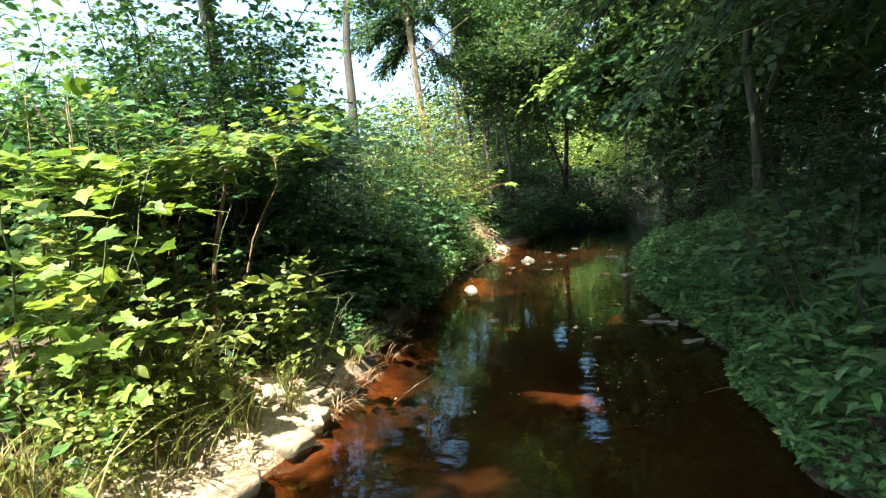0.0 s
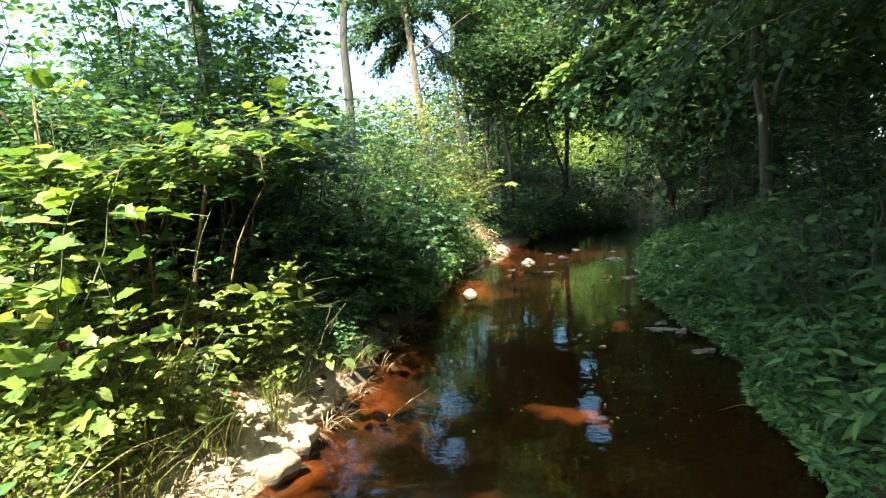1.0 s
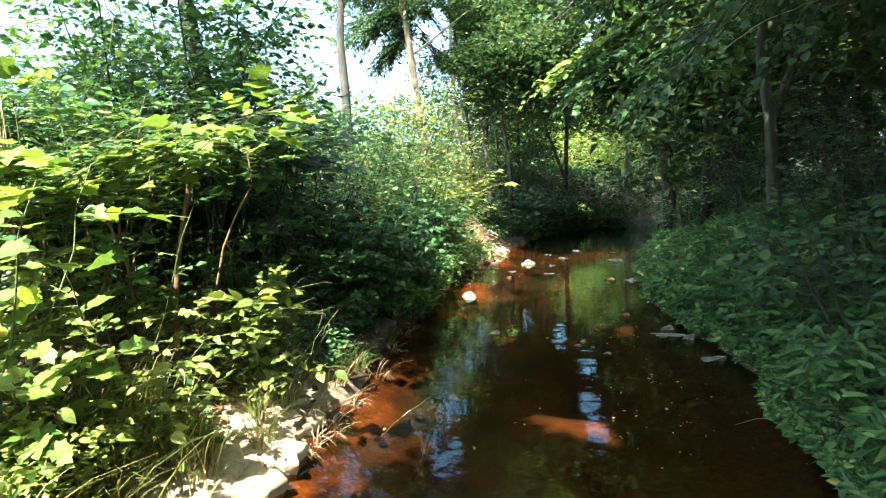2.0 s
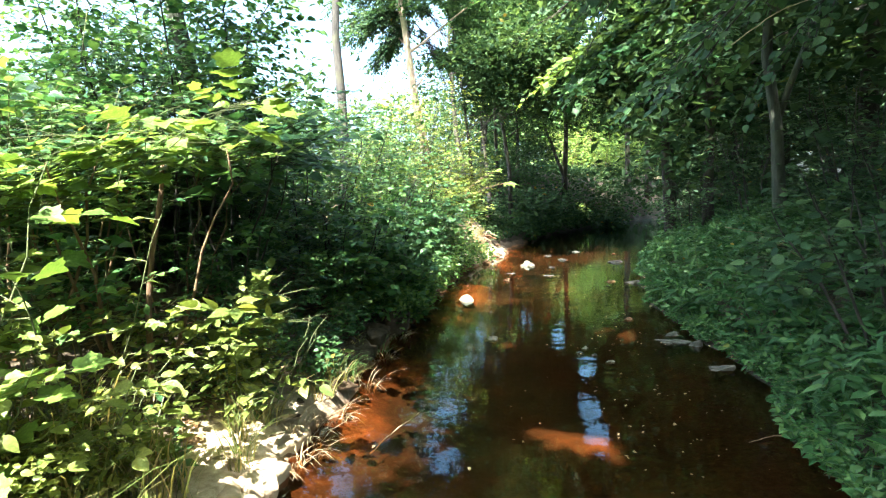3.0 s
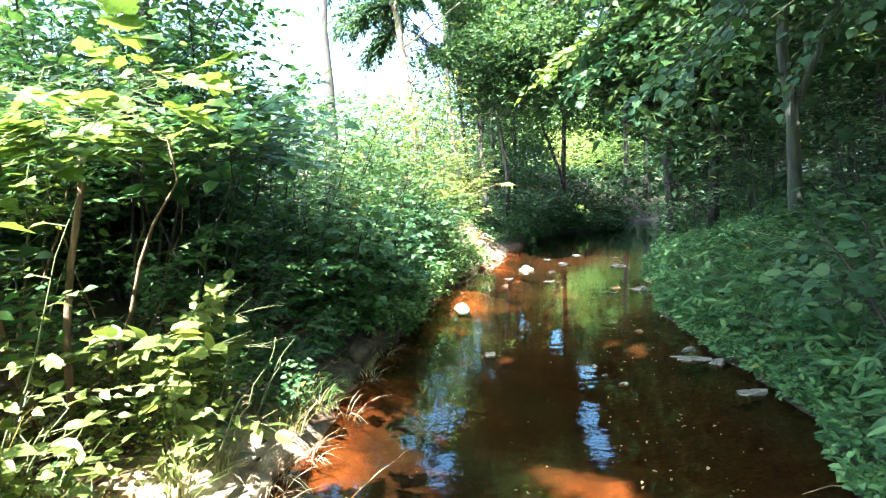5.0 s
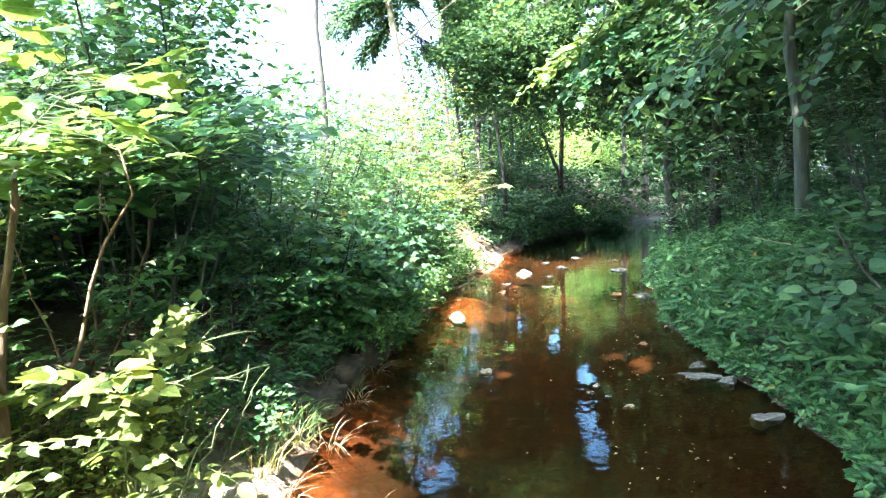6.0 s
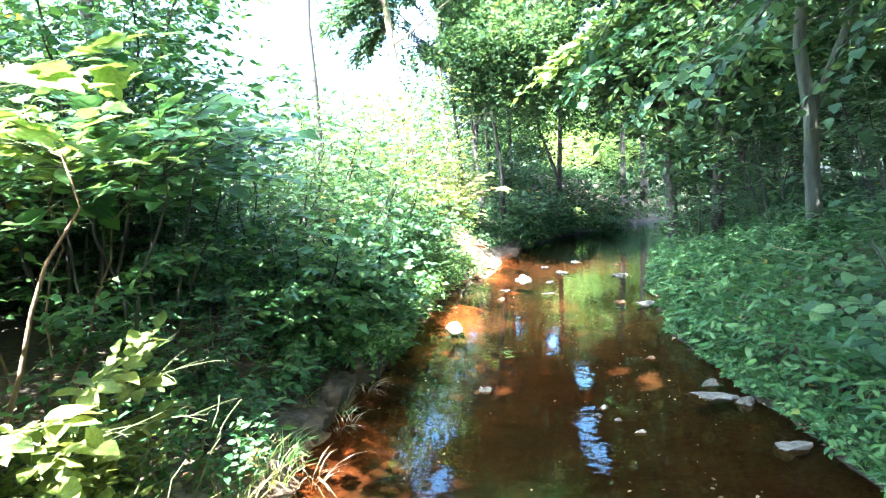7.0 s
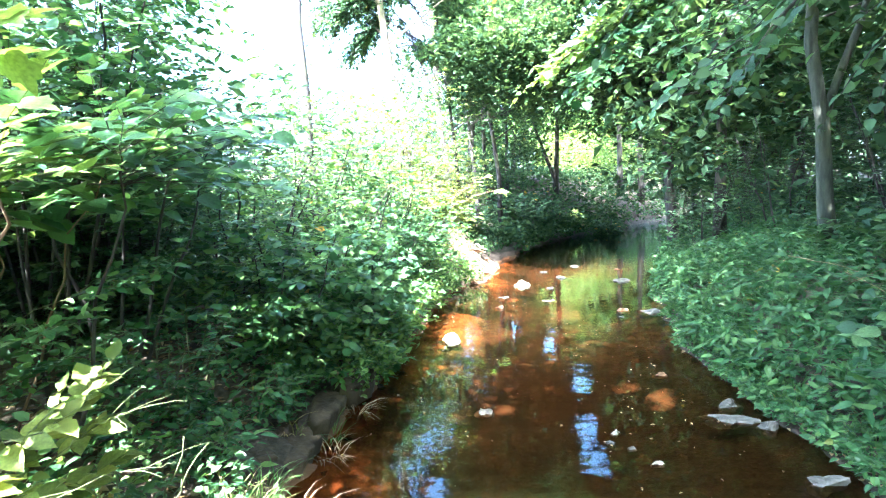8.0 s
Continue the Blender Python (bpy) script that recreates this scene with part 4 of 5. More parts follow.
# ---- grass ----
def grass_tuft(at, blades, length, spread, label, droop=0.5, material=None):
    verts, tris = [], []
    for k in range(blades):
        a, r = rng.uniform(0, 6.28), spread * math.sqrt(rng.random())
        root = np.array([r * math.cos(a), r * math.sin(a), -0.02])
        out = np.array([math.cos(a + rng.normal(0, 1.0)), math.sin(a + rng.normal(0, 1.0)), 0])
        ln, w = length * rng.uniform(0.4, 1.25), rng.uniform(0.0014, 0.0055)
        s = np.linspace(0, 1, 5)[:, None]
        mid = root + np.array([0, 0, 1.0]) * ln * (s - 0.45 * droop * s ** 3) + out * ln * (0.15 * s + droop * 0.75 * s * s)
        across = np.cross(out, (0, 0, 1.0)) * w
        width = np.array([1, 0.95, 0.8, 0.5, 0.05])[:, None]
        verts.append(np.concatenate([mid - across * width, mid + across * width]))
        tris.append(np.array([t for i in range(4) for t in ((i, i + 5, i + 6), (i, i + 6, i + 1))]))
    owner = thing("grass_tuft", at, label, "grass", "grass tufts")
    part("grass", *merge(list(zip(verts, tris))), material or GRASS[0], owner, kind="stuff")
    return owner


for k in range(24):
    y = rng.uniform(2.0, 3.6)
    x = from_edge(y, rng.uniform(0.25, 1.0), -1)
    grass_tuft(on_ground(x, y), 48, rng.uniform(0.35, 0.8), 0.16, "tuft of long half-dry grass on the sandy bank", rng.uniform(0.4, 0.9))
for x, y in ((-1.32, 4.0), (-1.42, 4.15), (-1.25, 4.25), (-1.05, 4.75), (-1.1, 5.1), (-1.2, 3.75), (-0.3, 15.0), (-0.45, 15.5), (-0.2, 15.5), (-0.6, 15.1), (-0.15, 14.7)):
    grass_tuft(on_ground(x, y), 60, 0.3, 0.09, "small bright tuft of grass on the sandy bank", 0.7)
for x, y in ((-1.02, 4.0), (-0.98, 4.25), (-1.05, 4.45), (-1.2, 3.0), (-1.35, 2.75), (-0.95, 4.7), (-0.15, 15.2), (-0.35, 15.3), (-0.5, 14.9), (-0.9, 5.4), (-0.92, 6.2), (-0.9, 7.0), (-0.88, 7.9)):
    grass_tuft(on_ground(x, y), 40, 0.24, 0.12, "bleached dry grass hanging over the bank", 1.2, STRAW)
for k in range(14):
    y = rng.uniform(4.3, 8.5)
    x = from_edge(y, rng.uniform(-0.02, 0.2), -1)
    grass_tuft(on_ground(x, y), 40, rng.uniform(0.15, 0.3), 0.1, "green and dry grass hanging over the earth edge", 1.0, (GRASS[0], STRAW, GRASS_SHADE[0])[k % 3])
for k in range(40):
    y = rng.uniform(3.2, 12)
    x = from_edge(y, rng.uniform(0.1, 0.45), 1)
    grass_tuft(on_ground(x, y), 44, rng.uniform(0.18, 0.34), 0.1, "soft green grass tuft at the shaded water's edge", 0.9, GRASS_SHADE[0])


# ---- trees ----
def big_tree(name, base, height, girth, lean, crown_at, radii, clumps, bark, label, fork=None):
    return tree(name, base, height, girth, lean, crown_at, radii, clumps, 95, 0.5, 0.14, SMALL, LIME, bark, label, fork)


fork_base = on_ground(5.3, 10.6)
riverside = big_tree("riverside_tree", fork_base, 10, 0.22, (-0.10, 0.0), (-2.5, -2.0, 7.2), (3.4, 3.6, 2.0), 190, BARK_GREY, "grey-barked forked tree standing on the herb-covered bank", (0.225, (0.36, 0, 1), 4.5, 0.55))
# The first bough's brighter leaf colour stands in for sun on it.
bough(riverside, fork_base, (5.0, 10.5, 5.4), (1.2, 10.0, 3.55), 0.35, 0.04, 80, 0.6, 9, 0.15, LOBED, "lobed", MAPLE, BARK_DARK, 160, 0.25, 0.25)
bough(riverside, fork_base, (4.8, 10.4, 5.0), (1.6, 9.7, 3.35), 0.4, 0.03, 60, 0.7, 10, 0.15, LOBED, "lobed", HAZEL, BARK_DARK, 120, 0.25, 0.25, 0.45)
bough(riverside, fork_base, (4.8, 10.6, 5.3), (1.7, 10.2, 3.8), 0.4, 0.03, 46, 0.7, 10, 0.15, LOBED, "lobed", HAZEL, BARK_DARK, 60, 0.25, 0.25, 0.45)
bough(riverside, fork_base, (4.7, 10.5, 6.2), (1.2, 9.3, 4.3), 0.5, 0.05, 40, 1.1, 11, 0.15, LOBED, "lobed", LIME, BARK_DARK, 60, 0.2)
bough(riverside, fork_base, (5.0, 10.4, 4.6), (2.4, 8.2, 3.0), 0.5, 0.04, 34, 0.9, 11, 0.14, LOBED, "lobed", HAZEL, BARK_DARK, 120, 0.25)
bough(riverside, fork_base, (5.0, 10.6, 6.8), (0.2, 11.5, 5.8), 0.6, 0.05, 44, 1.2, 11, 0.15, LOBED, "lobed", LIME, BARK_DARK, 0, 0.2)
lime_base = on_ground(5.3, 5.6)
# The crown stays out of view overhead, placed to shade the right bank.
lime = big_tree("lime_tree", lime_base, 10, 0.36, (-0.06, 0.0), (-4.2, -4.0, 6.6), (2.9, 4.2, 1.9), 300, BARK_DARK, "tall lime tree whose boughs hang over the stream, unseen crown added for shade")
for start, end, sag, n in (((5.1, 5.6, 4.2), (2.0, 6.2, 2.75), 0.6, 150), ((5.1, 5.6, 4.6), (2.6, 7.4, 3.0), 0.6, 120), ((5.0, 5.5, 5.0), (1.3, 5.6, 3.3), 0.5, 120),
                           ((5.0, 5.7, 5.4), (1.6, 8.2, 4.2), 0.6, 60), ((5.1, 5.6, 4.4), (3.0, 6.2, 3.0), 0.3, 80), ((5.0, 5.8, 5.6), (3.2, 9.0, 4.4), 0.5, 0), ((5.0, 5.4, 5.2), (2.2, 4.2, 3.6), 0.5, 40)):
    bough(lime, lime_base, start, end, sag, 0.035, 34, 0.85, 12, 0.1, ROUND, "round", LIME, BARK_DARK, n, 0.35, 0.45)

# Crown lies above the view, added to keep sun off the bushes.
big_tree("alder_tree", on_ground(-3.6, 7.9), 8, 0.3, (0.02, -0.2), (1.0, -2.6, 5.8), (2.0, 4.1, 1.0), 180, BARK_GREY, "slender alder on the bank, its unseen crown added for shade")
bough(*SPRIG, 0.12, 0.01, 12, 0.3, 6, 0.21, OVATE, "ovate", MAPLE, TWIG, 0, 0.15, 0.25)
bough(*SPRIG[:2], (-0.7, 15.6, 1.7), (0.2, 15.0, 2.35), 0.12, 0.01, 10, 0.3, 6, 0.19, OVATE, "ovate", MAPLE, TWIG, 0, 0.15, 0.25)
shrub("lime_sapling", on_ground(3.3, 5.25), 1.5, 0.95, 4, 16, 10, 0.11, ROUND, "round", LIME,
      "lime sapling with round pale-edged leaves on the shaded bank", 200, (-0.25, 0.05, 0), 0.35, bark=BARK_DARK, droop=0.25, category="sapling")
shrub("lime_sapling", on_ground(4.1, 6.6), 1.5, 0.95, 5, 18, 10, 0.11, ROUND, "round", LIME,
      "lime sapling with round pale-edged leaves on the shaded bank", 120, (-0.15, 0, 0), 0.2, bark=BARK_DARK, droop=0.25, category="sapling")
shrub("lime_sapling", on_ground(3.0, 3.9), 1.2, 0.8, 4, 14, 10, 0.1, ROUND, "round", LIME,
      "lime sapling with round pale-edged leaves on the shaded bank", 100, (-0.1, 0, 0), 0.2, bark=BARK_DARK, droop=0.25, category="sapling")
for x, y, h, r in ((5.6, 8.2, 2.4, 1.3), (6.4, 10.5, 2.8, 1.4), (6.2, 13.5, 2.6, 1.5), (7.4, 12.0, 3.4, 1.6), (5.6, 15.8, 2.2, 1.3), (7.4, 17, 3.0, 1.6), (8.6, 9.5, 3.4, 1.7), (9.4, 15.5, 3.4, 1.7), (6.6, 6.2, 2.8, 1.5)):
    shrub("understorey_shrub", on_ground(x, y), h, r, 7, 34, 13, 0.13, SMALL, "small", LIME,
          "dark shrub in the shade below the trees", 0, (0, 0, 0), 0.1, bark=BARK_DARK, stem=0.02, top_shape=0.45, group="understorey shrubs")

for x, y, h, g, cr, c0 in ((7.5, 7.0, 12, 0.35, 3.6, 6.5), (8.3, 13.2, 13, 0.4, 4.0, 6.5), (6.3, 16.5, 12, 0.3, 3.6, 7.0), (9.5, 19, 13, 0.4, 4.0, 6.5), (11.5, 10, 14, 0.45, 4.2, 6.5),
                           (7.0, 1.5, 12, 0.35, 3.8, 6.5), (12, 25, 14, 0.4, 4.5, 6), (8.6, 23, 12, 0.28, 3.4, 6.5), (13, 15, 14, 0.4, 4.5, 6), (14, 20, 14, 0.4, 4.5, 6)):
    tree("woodland_tree", on_ground(x, y), h, g, (rng.uniform(-0.05, 0.02), 0), (-0.4, 0, c0), (cr, cr, h * 0.42), 185, 34, 0.6, 0.34, TINY, FAR_SHADE, BARK_DARK,
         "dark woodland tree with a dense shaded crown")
# Trees at y below 0 are unseen, added to shade the stream.
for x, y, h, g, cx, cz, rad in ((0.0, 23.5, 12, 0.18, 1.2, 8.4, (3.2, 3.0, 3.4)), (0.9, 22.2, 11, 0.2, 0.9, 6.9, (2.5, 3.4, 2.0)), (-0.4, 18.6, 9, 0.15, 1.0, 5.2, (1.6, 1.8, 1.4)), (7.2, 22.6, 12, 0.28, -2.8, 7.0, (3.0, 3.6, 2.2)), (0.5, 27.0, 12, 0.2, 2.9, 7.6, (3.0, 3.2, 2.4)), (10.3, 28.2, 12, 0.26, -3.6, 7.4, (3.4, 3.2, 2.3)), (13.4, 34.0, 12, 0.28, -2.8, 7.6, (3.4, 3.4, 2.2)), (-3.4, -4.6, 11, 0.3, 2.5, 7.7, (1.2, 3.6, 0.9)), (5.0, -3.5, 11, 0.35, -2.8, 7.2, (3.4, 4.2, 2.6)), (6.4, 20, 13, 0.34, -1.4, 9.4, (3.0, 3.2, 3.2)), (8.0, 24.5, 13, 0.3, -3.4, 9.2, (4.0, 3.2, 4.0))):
    tree("woodland_tree", on_ground(x, y), h, g, (-0.08, 0), (cx, 3.4 if y < -4 else -1.6, cz), rad, 260 if y < -4 else 120 if rad[0] < 1.5 else 180, 75 if y > 18 else 48, 0.42, 0.175 if y > 18 else 0.22, TINY, FAR_SHADE, BARK_DARK, "dark woodland tree leaning over the stream, some added for shade")
# Crowns added to keep the sun off the far bank.
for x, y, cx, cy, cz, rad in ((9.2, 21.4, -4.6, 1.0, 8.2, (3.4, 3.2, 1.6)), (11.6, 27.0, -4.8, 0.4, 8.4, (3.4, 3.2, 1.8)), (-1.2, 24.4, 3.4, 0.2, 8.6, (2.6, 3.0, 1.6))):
    tree("woodland_tree", on_ground(x, y), 12, 0.3, (-0.06, 0), (cx, cy, cz), rad, 230, 85, 0.5, 0.2, TINY, FAR_SHADE, BARK_DARK, "dark woodland tree leaning over the stream, some added for shade")
# Unseen tree whose crown overhead is there only to block light.
tree("woodland_tree", on_ground(3.9, -1.6), 11, 0.36, (-0.1, 0.02), (-2.6, 1.6, 8.4), (2.5, 4.2, 1.5), 280, 48, 0.5, 0.22, TINY, FAR_SHADE, BARK_DARK, "unseen tree behind the camera, added to shade the stream")
FAR_TREES = ((-0.6, 28, 15, 0.34, 8.0, 3.4, 6.0),
             (1.4, 31, 15, 0.2, 8.2, 4.0, 6.2), (11.1, 40, 15, 0.46, 10.0, 4.0, 4.6), (9.7, 40, 15, 0.4, 10.5, 3.8, 4.4), (13.5, 31, 14, 0.4, 6.5, 4.5, 6.2), (0.2, 36, 15, 0.2, 8.4, 4.0, 6.4), (17, 29, 14, 0.4, 6.5, 4.8, 6.5))
tree("far_tree", on_ground(4.3, 33), 14, 0.32, (0.02, 0), (0.2, 0, 9.6), (4.6, 4.2, 4.6), 220, 90, 0.6, 0.2, TINY, FAR_SHADE, BARK_DARK, "forked tree on the far bank beside a sunny glade", (0.09, (-0.42, 0, 1), 4.5, 0.75))
for x, y, h, g, c0, cr, cz in FAR_TREES:
    tree("far_tree", on_ground(x, y), h, g, (rng.uniform(-0.06, 0.05), rng.uniform(-0.03, 0.03)) if x > -4 else (-0.03, 0), (0.3, 0, c0), (cr, cr, cz), 120 if x > 9 else 230 if -5 < x < -2 else 150, 75, 0.6, 0.22, TINY, FAR_SHADE, BARK_TAN if x < -4 else BARK_DARK,
         "tall tree beyond the bend of the stream")


def far_woods():
    """The woods that close the place all round, but for the open field beyond the left bank. The near ring behind the
    camera is unseen and added to cut sky light.
    """
    L = Leaves()
    for a in np.arange(-24, 200, 2.2):
        r = rng.uniform(52, 66) if a < 60 else rng.uniform(24, 34)
        c = np.array([r * math.sin(radians(a)), 6 + r * math.cos(radians(a)), 7.5])
        crown(L, c, (3.6, 3.6, 8.5), 44, 13 if -8 < a < 36 else 7, 1.0, 1.05)
    # Unseen ring behind the camera, added to hold back light from the sky.
    for a in np.arange(110, 262, 4.5):
        r = rng.uniform(12, 16)
        crown(L, np.array([r * math.sin(radians(a)), 2 + r * math.cos(radians(a)), 4.2]), (2.2, 2.2, 4.6), 50, 16, 0.6, 0.5)
    return tagged(new("far_woods", raw_mesh("far_woods", *leaf_mesh(thinned(L.all(), (0, 0, 0)), TINY), FAR_SHADE[0])), "distant woods behind the trees, with an unseen ring added to cut sky light", "woods", kind="stuff")


tree("slender_tree", on_ground(-3.05, 12.4), 11, 0.27, (-0.012, 0), (0.3, 0, 10.2), (1.8, 1.8, 1.3), 60, 40, 0.4, 0.16, SMALL, FAR_SHADE, BARK_PATCHY, "slender tree with a mottled grey bare trunk")
pale_base = on_ground(-1.55, 16.6)
pale_tree = tree("pale_tree", pale_base, 12, 0.3, (-0.125, 0), (0.2, 0.6, 6.9), (2.4, 1.6, 1.6), 200, 70, 0.36, 0.15, SMALL, LIME, BARK_TAN, "tall tree with a smooth tan trunk and drooping dark foliage", limbs=8)
boughs(pale_tree, (((-2.2, 16.8, 7.0), (-4.1, 17.0, 7.1)), ((-2.2, 16.8, 7.2), (-3.6, 16.6, 6.5)), ((-2.2, 16.8, 6.8), (-2.9, 16.9, 6.1)), ((-2.1, 16.8, 7.0), (-1.3, 17.2, 5.3)), ((-2.1, 16.8, 6.6), (-0.6, 17.4, 4.9)),
                   ((-2.2, 16.8, 7.6), (-3.8, 17.2, 7.8)), ((-2.0, 16.8, 6.0), (-0.2, 17.6, 5.4)), ((-2.3, 16.8, 7.4), (-1.2, 16.4, 6.4)), ((-2.3, 16.8, 8.0), (-4.6, 16.9, 7.7)), ((-2.2, 16.8, 7.2), (-4.2, 16.6, 6.5)), ((-2.2, 16.8, 6.7), (-3.3, 16.9, 5.8))),
       0.35, 0.02, 100, 0.75, 15, 0.13, SMALL, "small", LIME, BARK_DARK, 0, droop=0.25, tilt=0.5, first=0.2)

for x, y in ((3.0, 53), (7.0, 55), (11.0, 53), (15.5, 54), (20, 52)):
    tree("edge_tree", on_ground(x, y), 15, 0.4, (0, 0), (0, 0, 7.5), (3.0, 2.4, 6.5), 260, 40, 0.7, 0.5, TINY, WILLOW, BARK_DARK, "sunlit tree at the far edge of the glade")
far_woods()
for x, y, h, r in ((11.5, 34, 5, 2.2), (14, 37, 6, 2.5), (2.6, 36.5, 5, 2.2), (0.9, 30, 3.5, 1.8), (1.0, 22.6, 1.7, 1.1), (2.0, 24.6, 1.9, 1.2), (3.3, 26.8, 1.7, 1.2), (6.0, 28.2, 1.2, 1.0), (-1.2, 21.2, 2.2, 1.4), (-5.5, 24, 3.6, 2.0), (-2.5, 26, 4.0, 2.0), (0.2, 27, 3.2, 1.8), (-1.5, 32, 5.0, 2.4), (1.5, 34, 4.0, 2.2), (10.5, 27.5, 3.6, 2.0), (13, 27, 4.0, 2.2), (10, 24, 3.0, 1.8), (16, 33, 5, 2.5)):
    shrub("far_bush", on_ground(x, y), h, r, 7, 24, 11, 0.23, SMALL, "small", FAR_SHADE, "shaded bush below the trees beyond the bend", 0, (0, 0, 0), 0.05, bark=BARK_DARK, top_shape=0.4, group="far bushes")
for x, y, h, r in ((6.2, 47, 4.2, 2.2), (9.0, 46, 3.8, 2.3), (11.8, 47, 4.0, 2.3), (7.6, 49, 5.0, 2.4)):
    shrub("glade_bush", on_ground(x, y), h, r, 7, 22, 12, 0.26, SMALL, "small", MAPLE, "sunlit bush in a glade behind the trees", 0, (0, 0, 0), 0.05, top_shape=0.4, group="glade bushes")


# ---- stones, sticks and litter ----
def stone(name, at, size, material, label, seed, flat=0.5, point=0.0):
    bm = bmesh.new()
    bmesh.ops.create_icosphere(bm, subdivisions=3, radius=0.5)
    off = Vector((seed * 3.1, seed * 1.7, 0))
    cuts = [(Vector(unit(rng.normal(0, 1, 3))), rng.uniform(0.27, 0.42)) for _ in range(9)]
    for v in bm.verts:
        p = v.co.copy()
        for way, far in cuts:
            p -= way * max(0.0, p.dot(way) - far)
        k = 1 + 0.6 * noise.noise(p * 1.9 + off) + 0.22 * noise.noise(p * 4 + off) + 0.08 * noise.noise(p * 9 + off)
        v.co = Vector((p.x * k * size[0], p.y * k * size[1], max(p.z * k, -0.2) * size[2]))
        if point and p.z > 0.2:
            v.co.z += point * (p.z - 0.2) ** 2 * 4
    me = bpy.data.meshes.new(name)
    bm.to_mesh(me)
    bm.free()
    me.materials.append(material)
    ob = new(name, me)
    ob.matrix_basis = pose(*at, rng.normal(0, 5), rng.normal(0, 5), rng.uniform(-40, 40))
    return tagged(ob, label, "stone", "stones in the stream")


def bank_plate(at, wide, deep, thick, turn, tip, material, name, label):
    """A plate of dried sand with an uneven outline, a crumbling rim and an undercut foot."""
    n = 22
    a = np.linspace(0, 2 * np.pi, n, endpoint=False)
    rim = 1 + 0.13 * rng.normal(0, 1, n) + 0.1 * np.cos(3 * a + rng.uniform(0, 6))
    rings = []
    for share, z in ((0.4, 1.0), (0.75, 1.0), (0.92, 0.98), (0.985, 0.9), (1.0, 0.6), (0.95, 0.2), (0.9, -0.6)):
        lumps = rng.normal(0, 0.03, n)
        rings.append(np.stack([np.cos(a) * rim * share * wide / 2, np.sin(a) * rim * share * deep / 2, (z + lumps) * thick], 1))
    verts = np.concatenate([*rings, [(0, 0, thick)]])
    tris = [(len(verts) - 1, j, (j + 1) % n) for j in range(n)]
    for i in range(len(rings) - 1):
        for j in range(n):
            p, q = i * n + j, i * n + (j + 1) % n
            tris += [(p, p + n, q + n), (p, q + n, q)]
    ob = new(name, raw_mesh(name, verts, tris, material, True))
    ob.matrix_basis = pose(*at, rng.normal(0, 2), tip, turn)
    return tagged(ob, label, "slab", "slabs of the broken bank")


for x, y, w, d, th, turn, tip in ((-1.42, 2.35, 0.62, 0.5, 0.13, 10, 5), (-1.36, 2.85, 0.62, 0.56, 0.13, -12, 6), (-1.36, 3.36, 0.74, 0.46, 0.135, 22, 5), (-1.2, 3.78, 0.56, 0.5, 0.1, 35, 2),
                                  (-1.24, 4.2, 0.46, 0.5, 0.11, -10, 4), (-1.75, 2.95, 0.5, 0.6, 0.2, 30, 4)):
    bank_plate((x, y, 0.0), w, d, th, turn, tip, CRUST, "crust_slab", "pale cracked plate of dried sand at the water's edge")
for x, y, w, d, th, turn, tip in ((-1.0, 7.3, 0.3, 0.6, 0.24, -14, 8), (-1.12, 6.7, 0.26, 0.7, 0.2, 4, 12), (-1.14, 6.05, 0.3, 0.5, 0.16, -8, 10)):
    bank_plate((x, y, 0.0), w, d, th, turn, tip, EARTH_CLOD, "earth_slab", "dark slab of bare earth on the undercut bank")
PALE, FLAT = "pale stone breaking the surface of the stream", "flat grey stone slab lying at the water's edge"
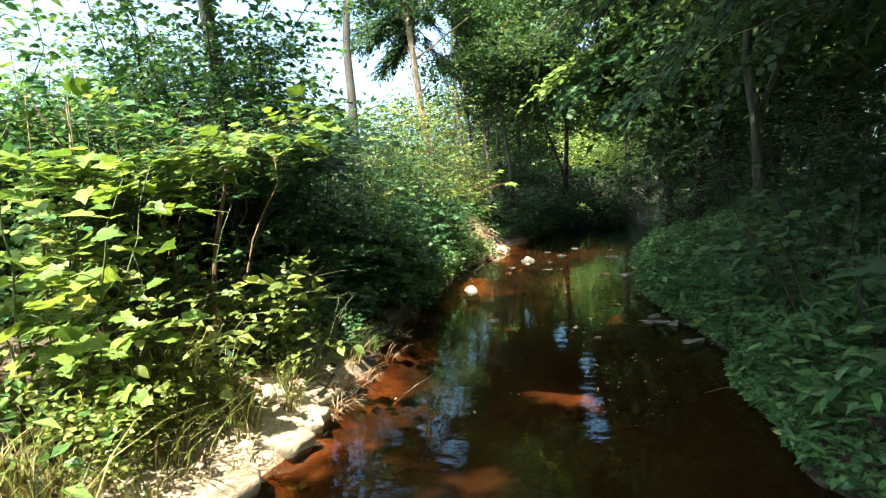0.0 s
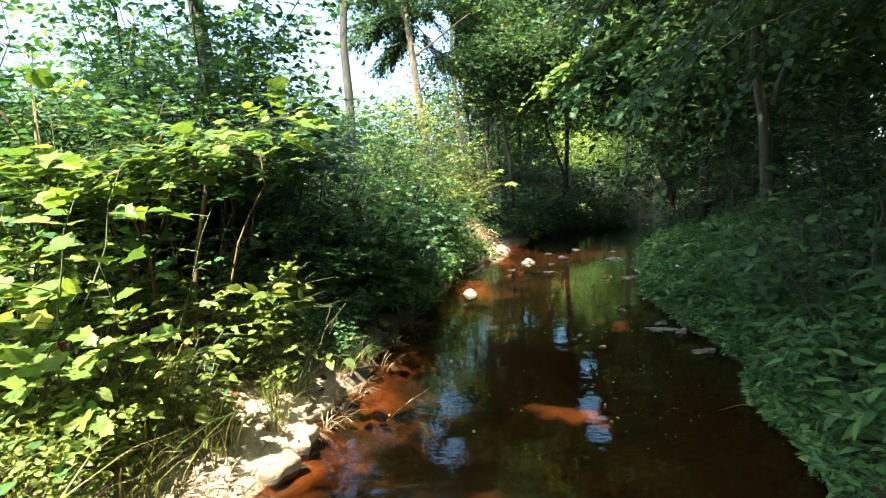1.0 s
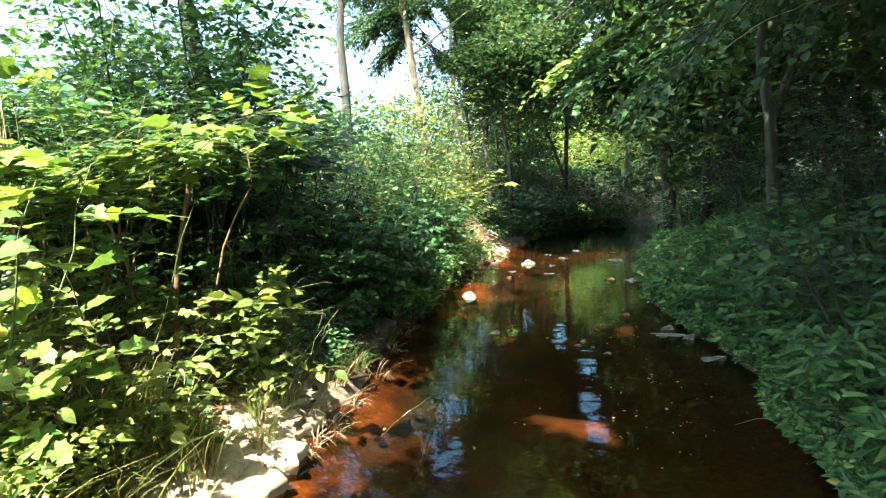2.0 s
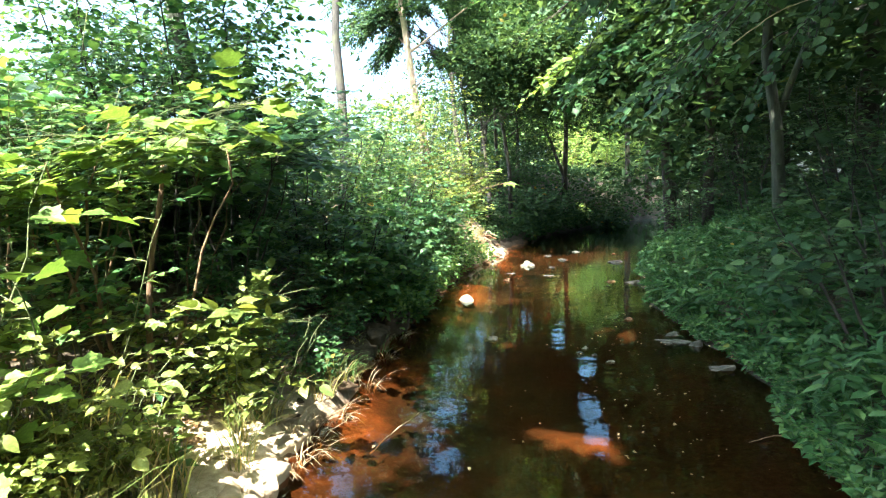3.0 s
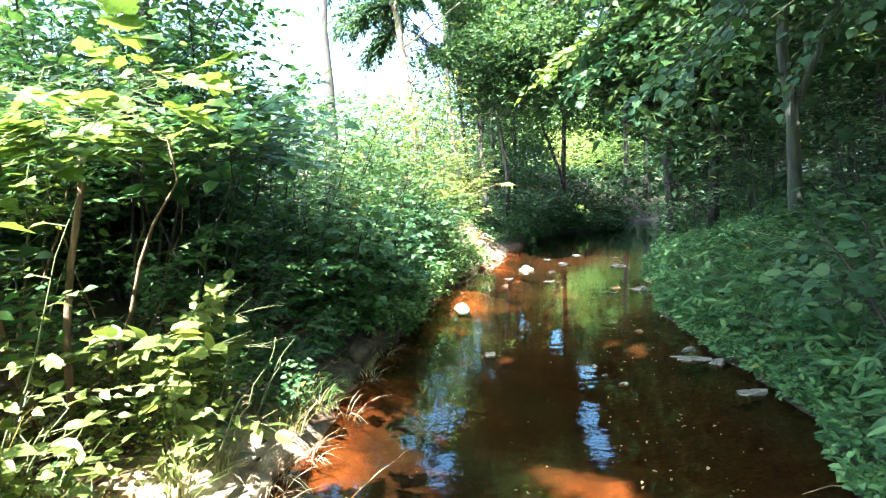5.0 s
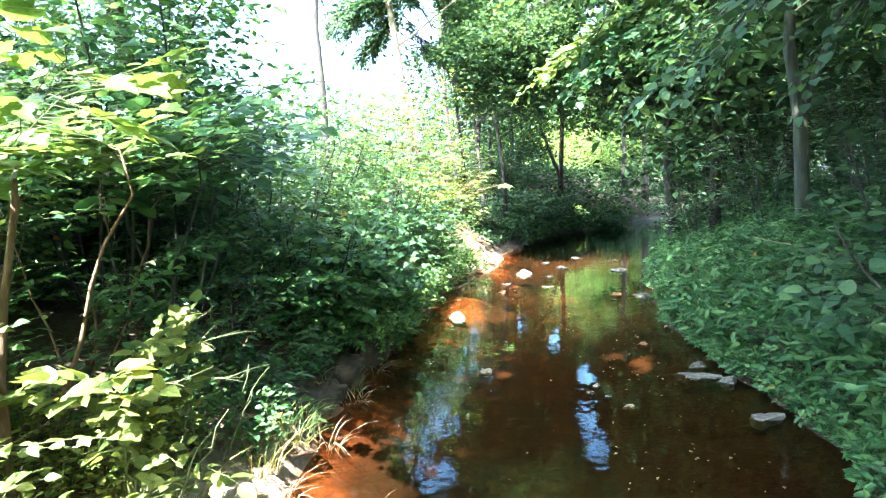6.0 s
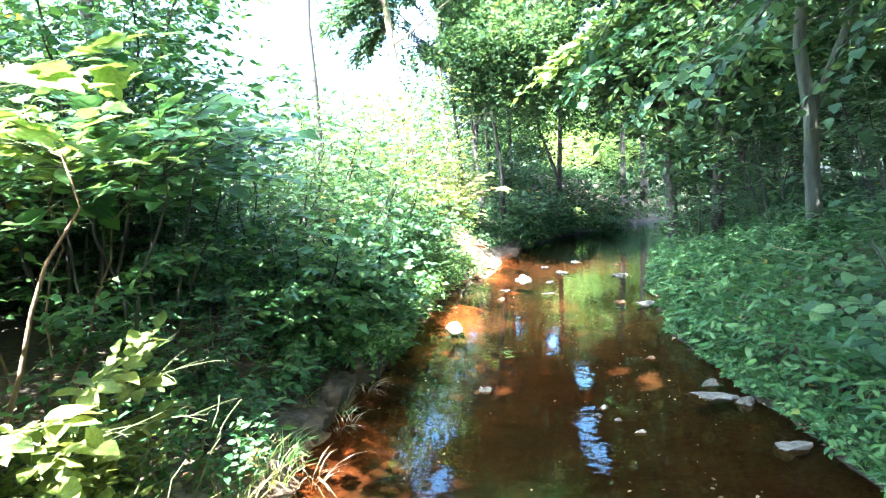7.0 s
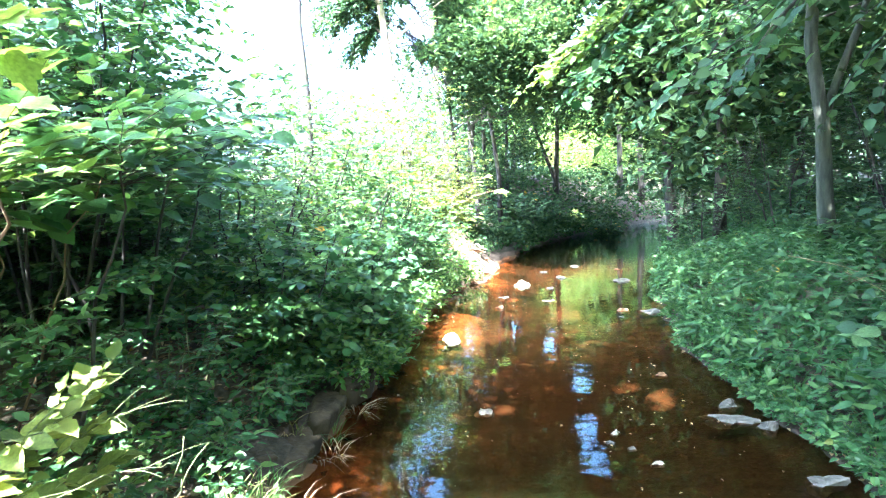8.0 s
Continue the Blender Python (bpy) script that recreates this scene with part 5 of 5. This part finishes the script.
for x, y, w, d, h, mat, lab, pt in ((0.97, 13.6, 0.4, 0.3, 0.26, STONE_PALE, "pale stone with a raised tip standing in the stream", 0.22),
                                    (-0.22, 9.35, 0.36, 0.28, 0.18, STONE_PALE, PALE, 0), (0.22, 7.0, 0.2, 0.13, 0.10, STONE_PALE, PALE, 0),
                                    (2.2, 6.86, 0.5, 0.22, 0.12, STONE_GREY, FLAT, 0), (2.32, 7.14, 0.38, 0.2, 0.13, STONE_GREY, FLAT, 0), (2.43, 6.7, 0.2, 0.2, 0.12, STONE_GREY, FLAT, 0),
                                    (2.34, 5.92, 0.3, 0.2, 0.12, STONE_GREY, FLAT, 0), (2.8, 10.9, 0.5, 0.36, 0.24, STONE_SHADE, "rounded grey stone at the foot of the herbs", 0),
                                    (2.43, 11.05, 0.22, 0.16, 0.12, STONE_RUST, PALE, 0), (2.3, 10.56, 0.16, 0.12, 0.08, STONE_SHADE, PALE, 0), (1.43, 6.14, 0.12, 0.07, 0.05, STONE_PALE, PALE, 0), (1.16, 6.43, 0.1, 0.07, 0.05, STONE_GREY, PALE, 0), (2.02, 7.94, 0.22, 0.1, 0.08, STONE_RUST, PALE, 0), (0.48, 11.32, 0.2, 0.15, 0.12, STONE_RUST, PALE, 0), (1.35, 11.9, 0.24, 0.15, 0.08, STONE_SHADE, PALE, 0), (1.24, 6.6, 0.1, 0.08, 0.06, STONE_PALE, PALE, 0),
                                    (1.3, 6.35, 0.08, 0.07, 0.06, STONE_GREY, PALE, 0), (0.55, 12.3, 0.24, 0.2, 0.16, STONE_SHADE, PALE, 0), (2.0, 14.6, 0.34, 0.26, 0.18, STONE_SHADE, PALE, 0),
                                    (1.7, 15.6, 0.28, 0.2, 0.16, STONE_SHADE, PALE, 0), (2.6, 16.5, 0.34, 0.24, 0.16, STONE_SHADE, PALE, 0), (3.2, 14.0, 0.5, 0.35, 0.22, STONE_SHADE, PALE, 0),
                                    (1.5, 13.2, 0.22, 0.16, 0.12, STONE_SHADE, PALE, 0), (2.9, 9.4, 0.22, 0.18, 0.12, STONE_SHADE, FLAT, 0), (2.24, 3.74, 0.12, 0.10, 0.09, STONE_PALE, PALE, 0)):
    stone("stone", (x, y, -0.15 * h), (w * 0.9, d * 0.9, h * (0.7 if mat == STONE_SHADE else 1.15)), mat, lab, x * 7 + y)
for k in range(14):
    y = rng.uniform(9, 24)
    u = rng.uniform(0.05, 0.95)
    x = np.interp(y, EDGE_Y, EDGE_LEFT) * (1 - u) + np.interp(y, EDGE_Y, EDGE_RIGHT) * u
    w = rng.uniform(0.06, 0.18)
    stone("stone", (x, y, -0.1 * w - rng.uniform(0.0, 0.06)), (w * 1.3, w, w * 0.5), (STONE_SHADE, STONE_RUST)[k % 3 == 0], "small wet stone in the shallow stream, darkened for shade", k + 0.3)
for k in range(5):
    y = rng.uniform(2.4, 4.6)
    x = from_edge(y, rng.uniform(-0.1, 0.35), -1)
    w = rng.uniform(0.06, 0.22)
    stone("clod", on_ground(x, y, 0.01), (w * 1.5, w, w * 0.4), CLOD, "pale clod of dried sandy earth on the bank", k + 5.7)
for k in range(30):
    y = rng.uniform(4.4, 9.0)
    x = from_edge(y, rng.uniform(-0.14, 0.25), -1)
    w = rng.uniform(0.05, 0.18)
    stone("clod", on_ground(x, y, 0.01), (w * 1.4, w, w * 0.6), EARTH_CLOD, "dark clod of earth on the bank's edge", k + 25.7)
for k in range(14):
    y = rng.uniform(14.0, 16.5)
    x = from_edge(y, rng.uniform(-0.1, 0.4), -1)
    w = rng.uniform(0.12, 0.35)
    stone("clod", on_ground(x, y), (w * 1.3, w, w * 0.5), (EARTH_CLOD, STONE_RUST)[k % 2], "sunlit clod of sandy earth below the bush", k + 50.7)


def stick(points, girth, material, label, name="stick"):
    pts = np.array(points, float)
    s = np.linspace(0, len(pts) - 1, 4 * len(pts))
    path = np.stack([np.interp(s, np.arange(len(pts)), pts[:, i]) for i in range(3)], 1)
    path[1:-1] += rng.normal(0, girth * 0.8, (len(path) - 2, 3))
    mid = path[0].copy()
    ob = new(name, raw_mesh(name, *[v - mid if i == 0 else v for i, v in enumerate(tube(path, np.linspace(girth, girth * 0.4, len(path)), 6))], material, True))
    ob.location = mid
    return tagged(ob, label, "stick")


stick([(-0.55, 4.25, -0.04), (-0.42, 4.5, 0.02), (-0.25, 4.75, 0.06)], 0.005, STRAW, "pale bare stick lying in the shallow water")
stick([(-0.2, 15.6, 0.6), (0.0, 15.5, 0.75), (0.25, 15.3, 0.62)], 0.02, STRAW, "bleached root hanging out of the bank")
stick([(-0.3, 15.2, 0.45), (-0.05, 15.1, 0.62), (0.12, 15.0, 0.45)], 0.015, STRAW, "bleached root hanging out of the bank")
stick([(3.1, 4.3, 0.55), (2.6, 4.5, 0.5), (2.25, 4.6, 0.36)], 0.003, TWIG, "thin pale twig reaching out over the water")
stick([(2.4, 4.3, 0.1), (2.15, 4.5, 0.03), (1.95, 4.45, 0.0)], 0.005, TWIG, "thin pale twig at the water's edge")


stick([(3.2, 7.9, 1.2), (3.55, 7.7, 1.12), (4.0, 7.6, 0.95)], 0.005, STRAW, "pale bent stem lying over the herbs", "dead_twig")
stick([(3.45, 7.5, 1.1), (3.7, 7.4, 0.95), (3.9, 7.3, 0.78)], 0.004, STRAW, "pale bent stem lying over the herbs", "dead_twig")
stick([(3.75, 7.9, 0.9), (3.95, 7.7, 1.1), (4.1, 7.65, 1.2)], 0.004, TWIG, "bare thin twig standing among the herbs", "dead_twig")
for x, y, h in ((-2.62, 3.6, 2.2), (-2.7, 3.66, 1.9), (-2.55, 3.5, 1.7), (-2.9, 3.55, 1.9)):
    g = on_ground(x, y)
    stick([g, (x + 0.03, y - 0.02, g[2] + h * 0.5), (x + 0.06, y - 0.05, g[2] + h)], 0.007, STRAW, "tall dry yellow stalk standing among the saplings", "dry_stalk")
stick([(2.1, 5.2, 2.74), (2.4, 5.2, 2.95), (2.71, 5.2, 3.06), (3.13, 5.16, 3.18)], 0.005, STRAW, "thin pale dead twig hanging in the canopy", "dead_twig")

def litter(name, label, count, place, lift, size):
    L = Leaves()
    x, y = place(count)
    z = np.maximum(ground_height(x, y), 0.0) + lift
    L.add(np.stack([x, y, z], 1), rng.normal(0, 1, (count, 3)) * (1, 1, 0.1), np.array([0, 0, 1.0]) + rng.normal(0, 0.2, (count, 3)), size * rng.uniform(0.4, 1.2, count))
    return tagged(new(name, raw_mesh(name, *leaf_mesh(L.all(), MIDDLE), LITTER[0])), label, "litter", kind="stuff")


litter("fallen_leaves", "dry fallen leaves on the bank", 1900, band(2.0, 9, -1, 0.45, 2.2), 0.015, 0.07)
litter("fallen_leaves", "brown fallen leaves below the trees", 3000, band(3, 14, 1, 0.0, 5), 0.015, 0.07)
litter("floating_leaves", "small leaves and flecks drifting on the water", 170, lambda n: (rng.uniform(1.1, 2.2, n), rng.uniform(3.8, 12, n)), 0.004, 0.028)
litter("floating_leaves", "scattered leaves drifting on the stream", 130, lambda n: (rng.uniform(-0.7, 2.0, n), rng.uniform(4, 14, n)), 0.004, 0.035)
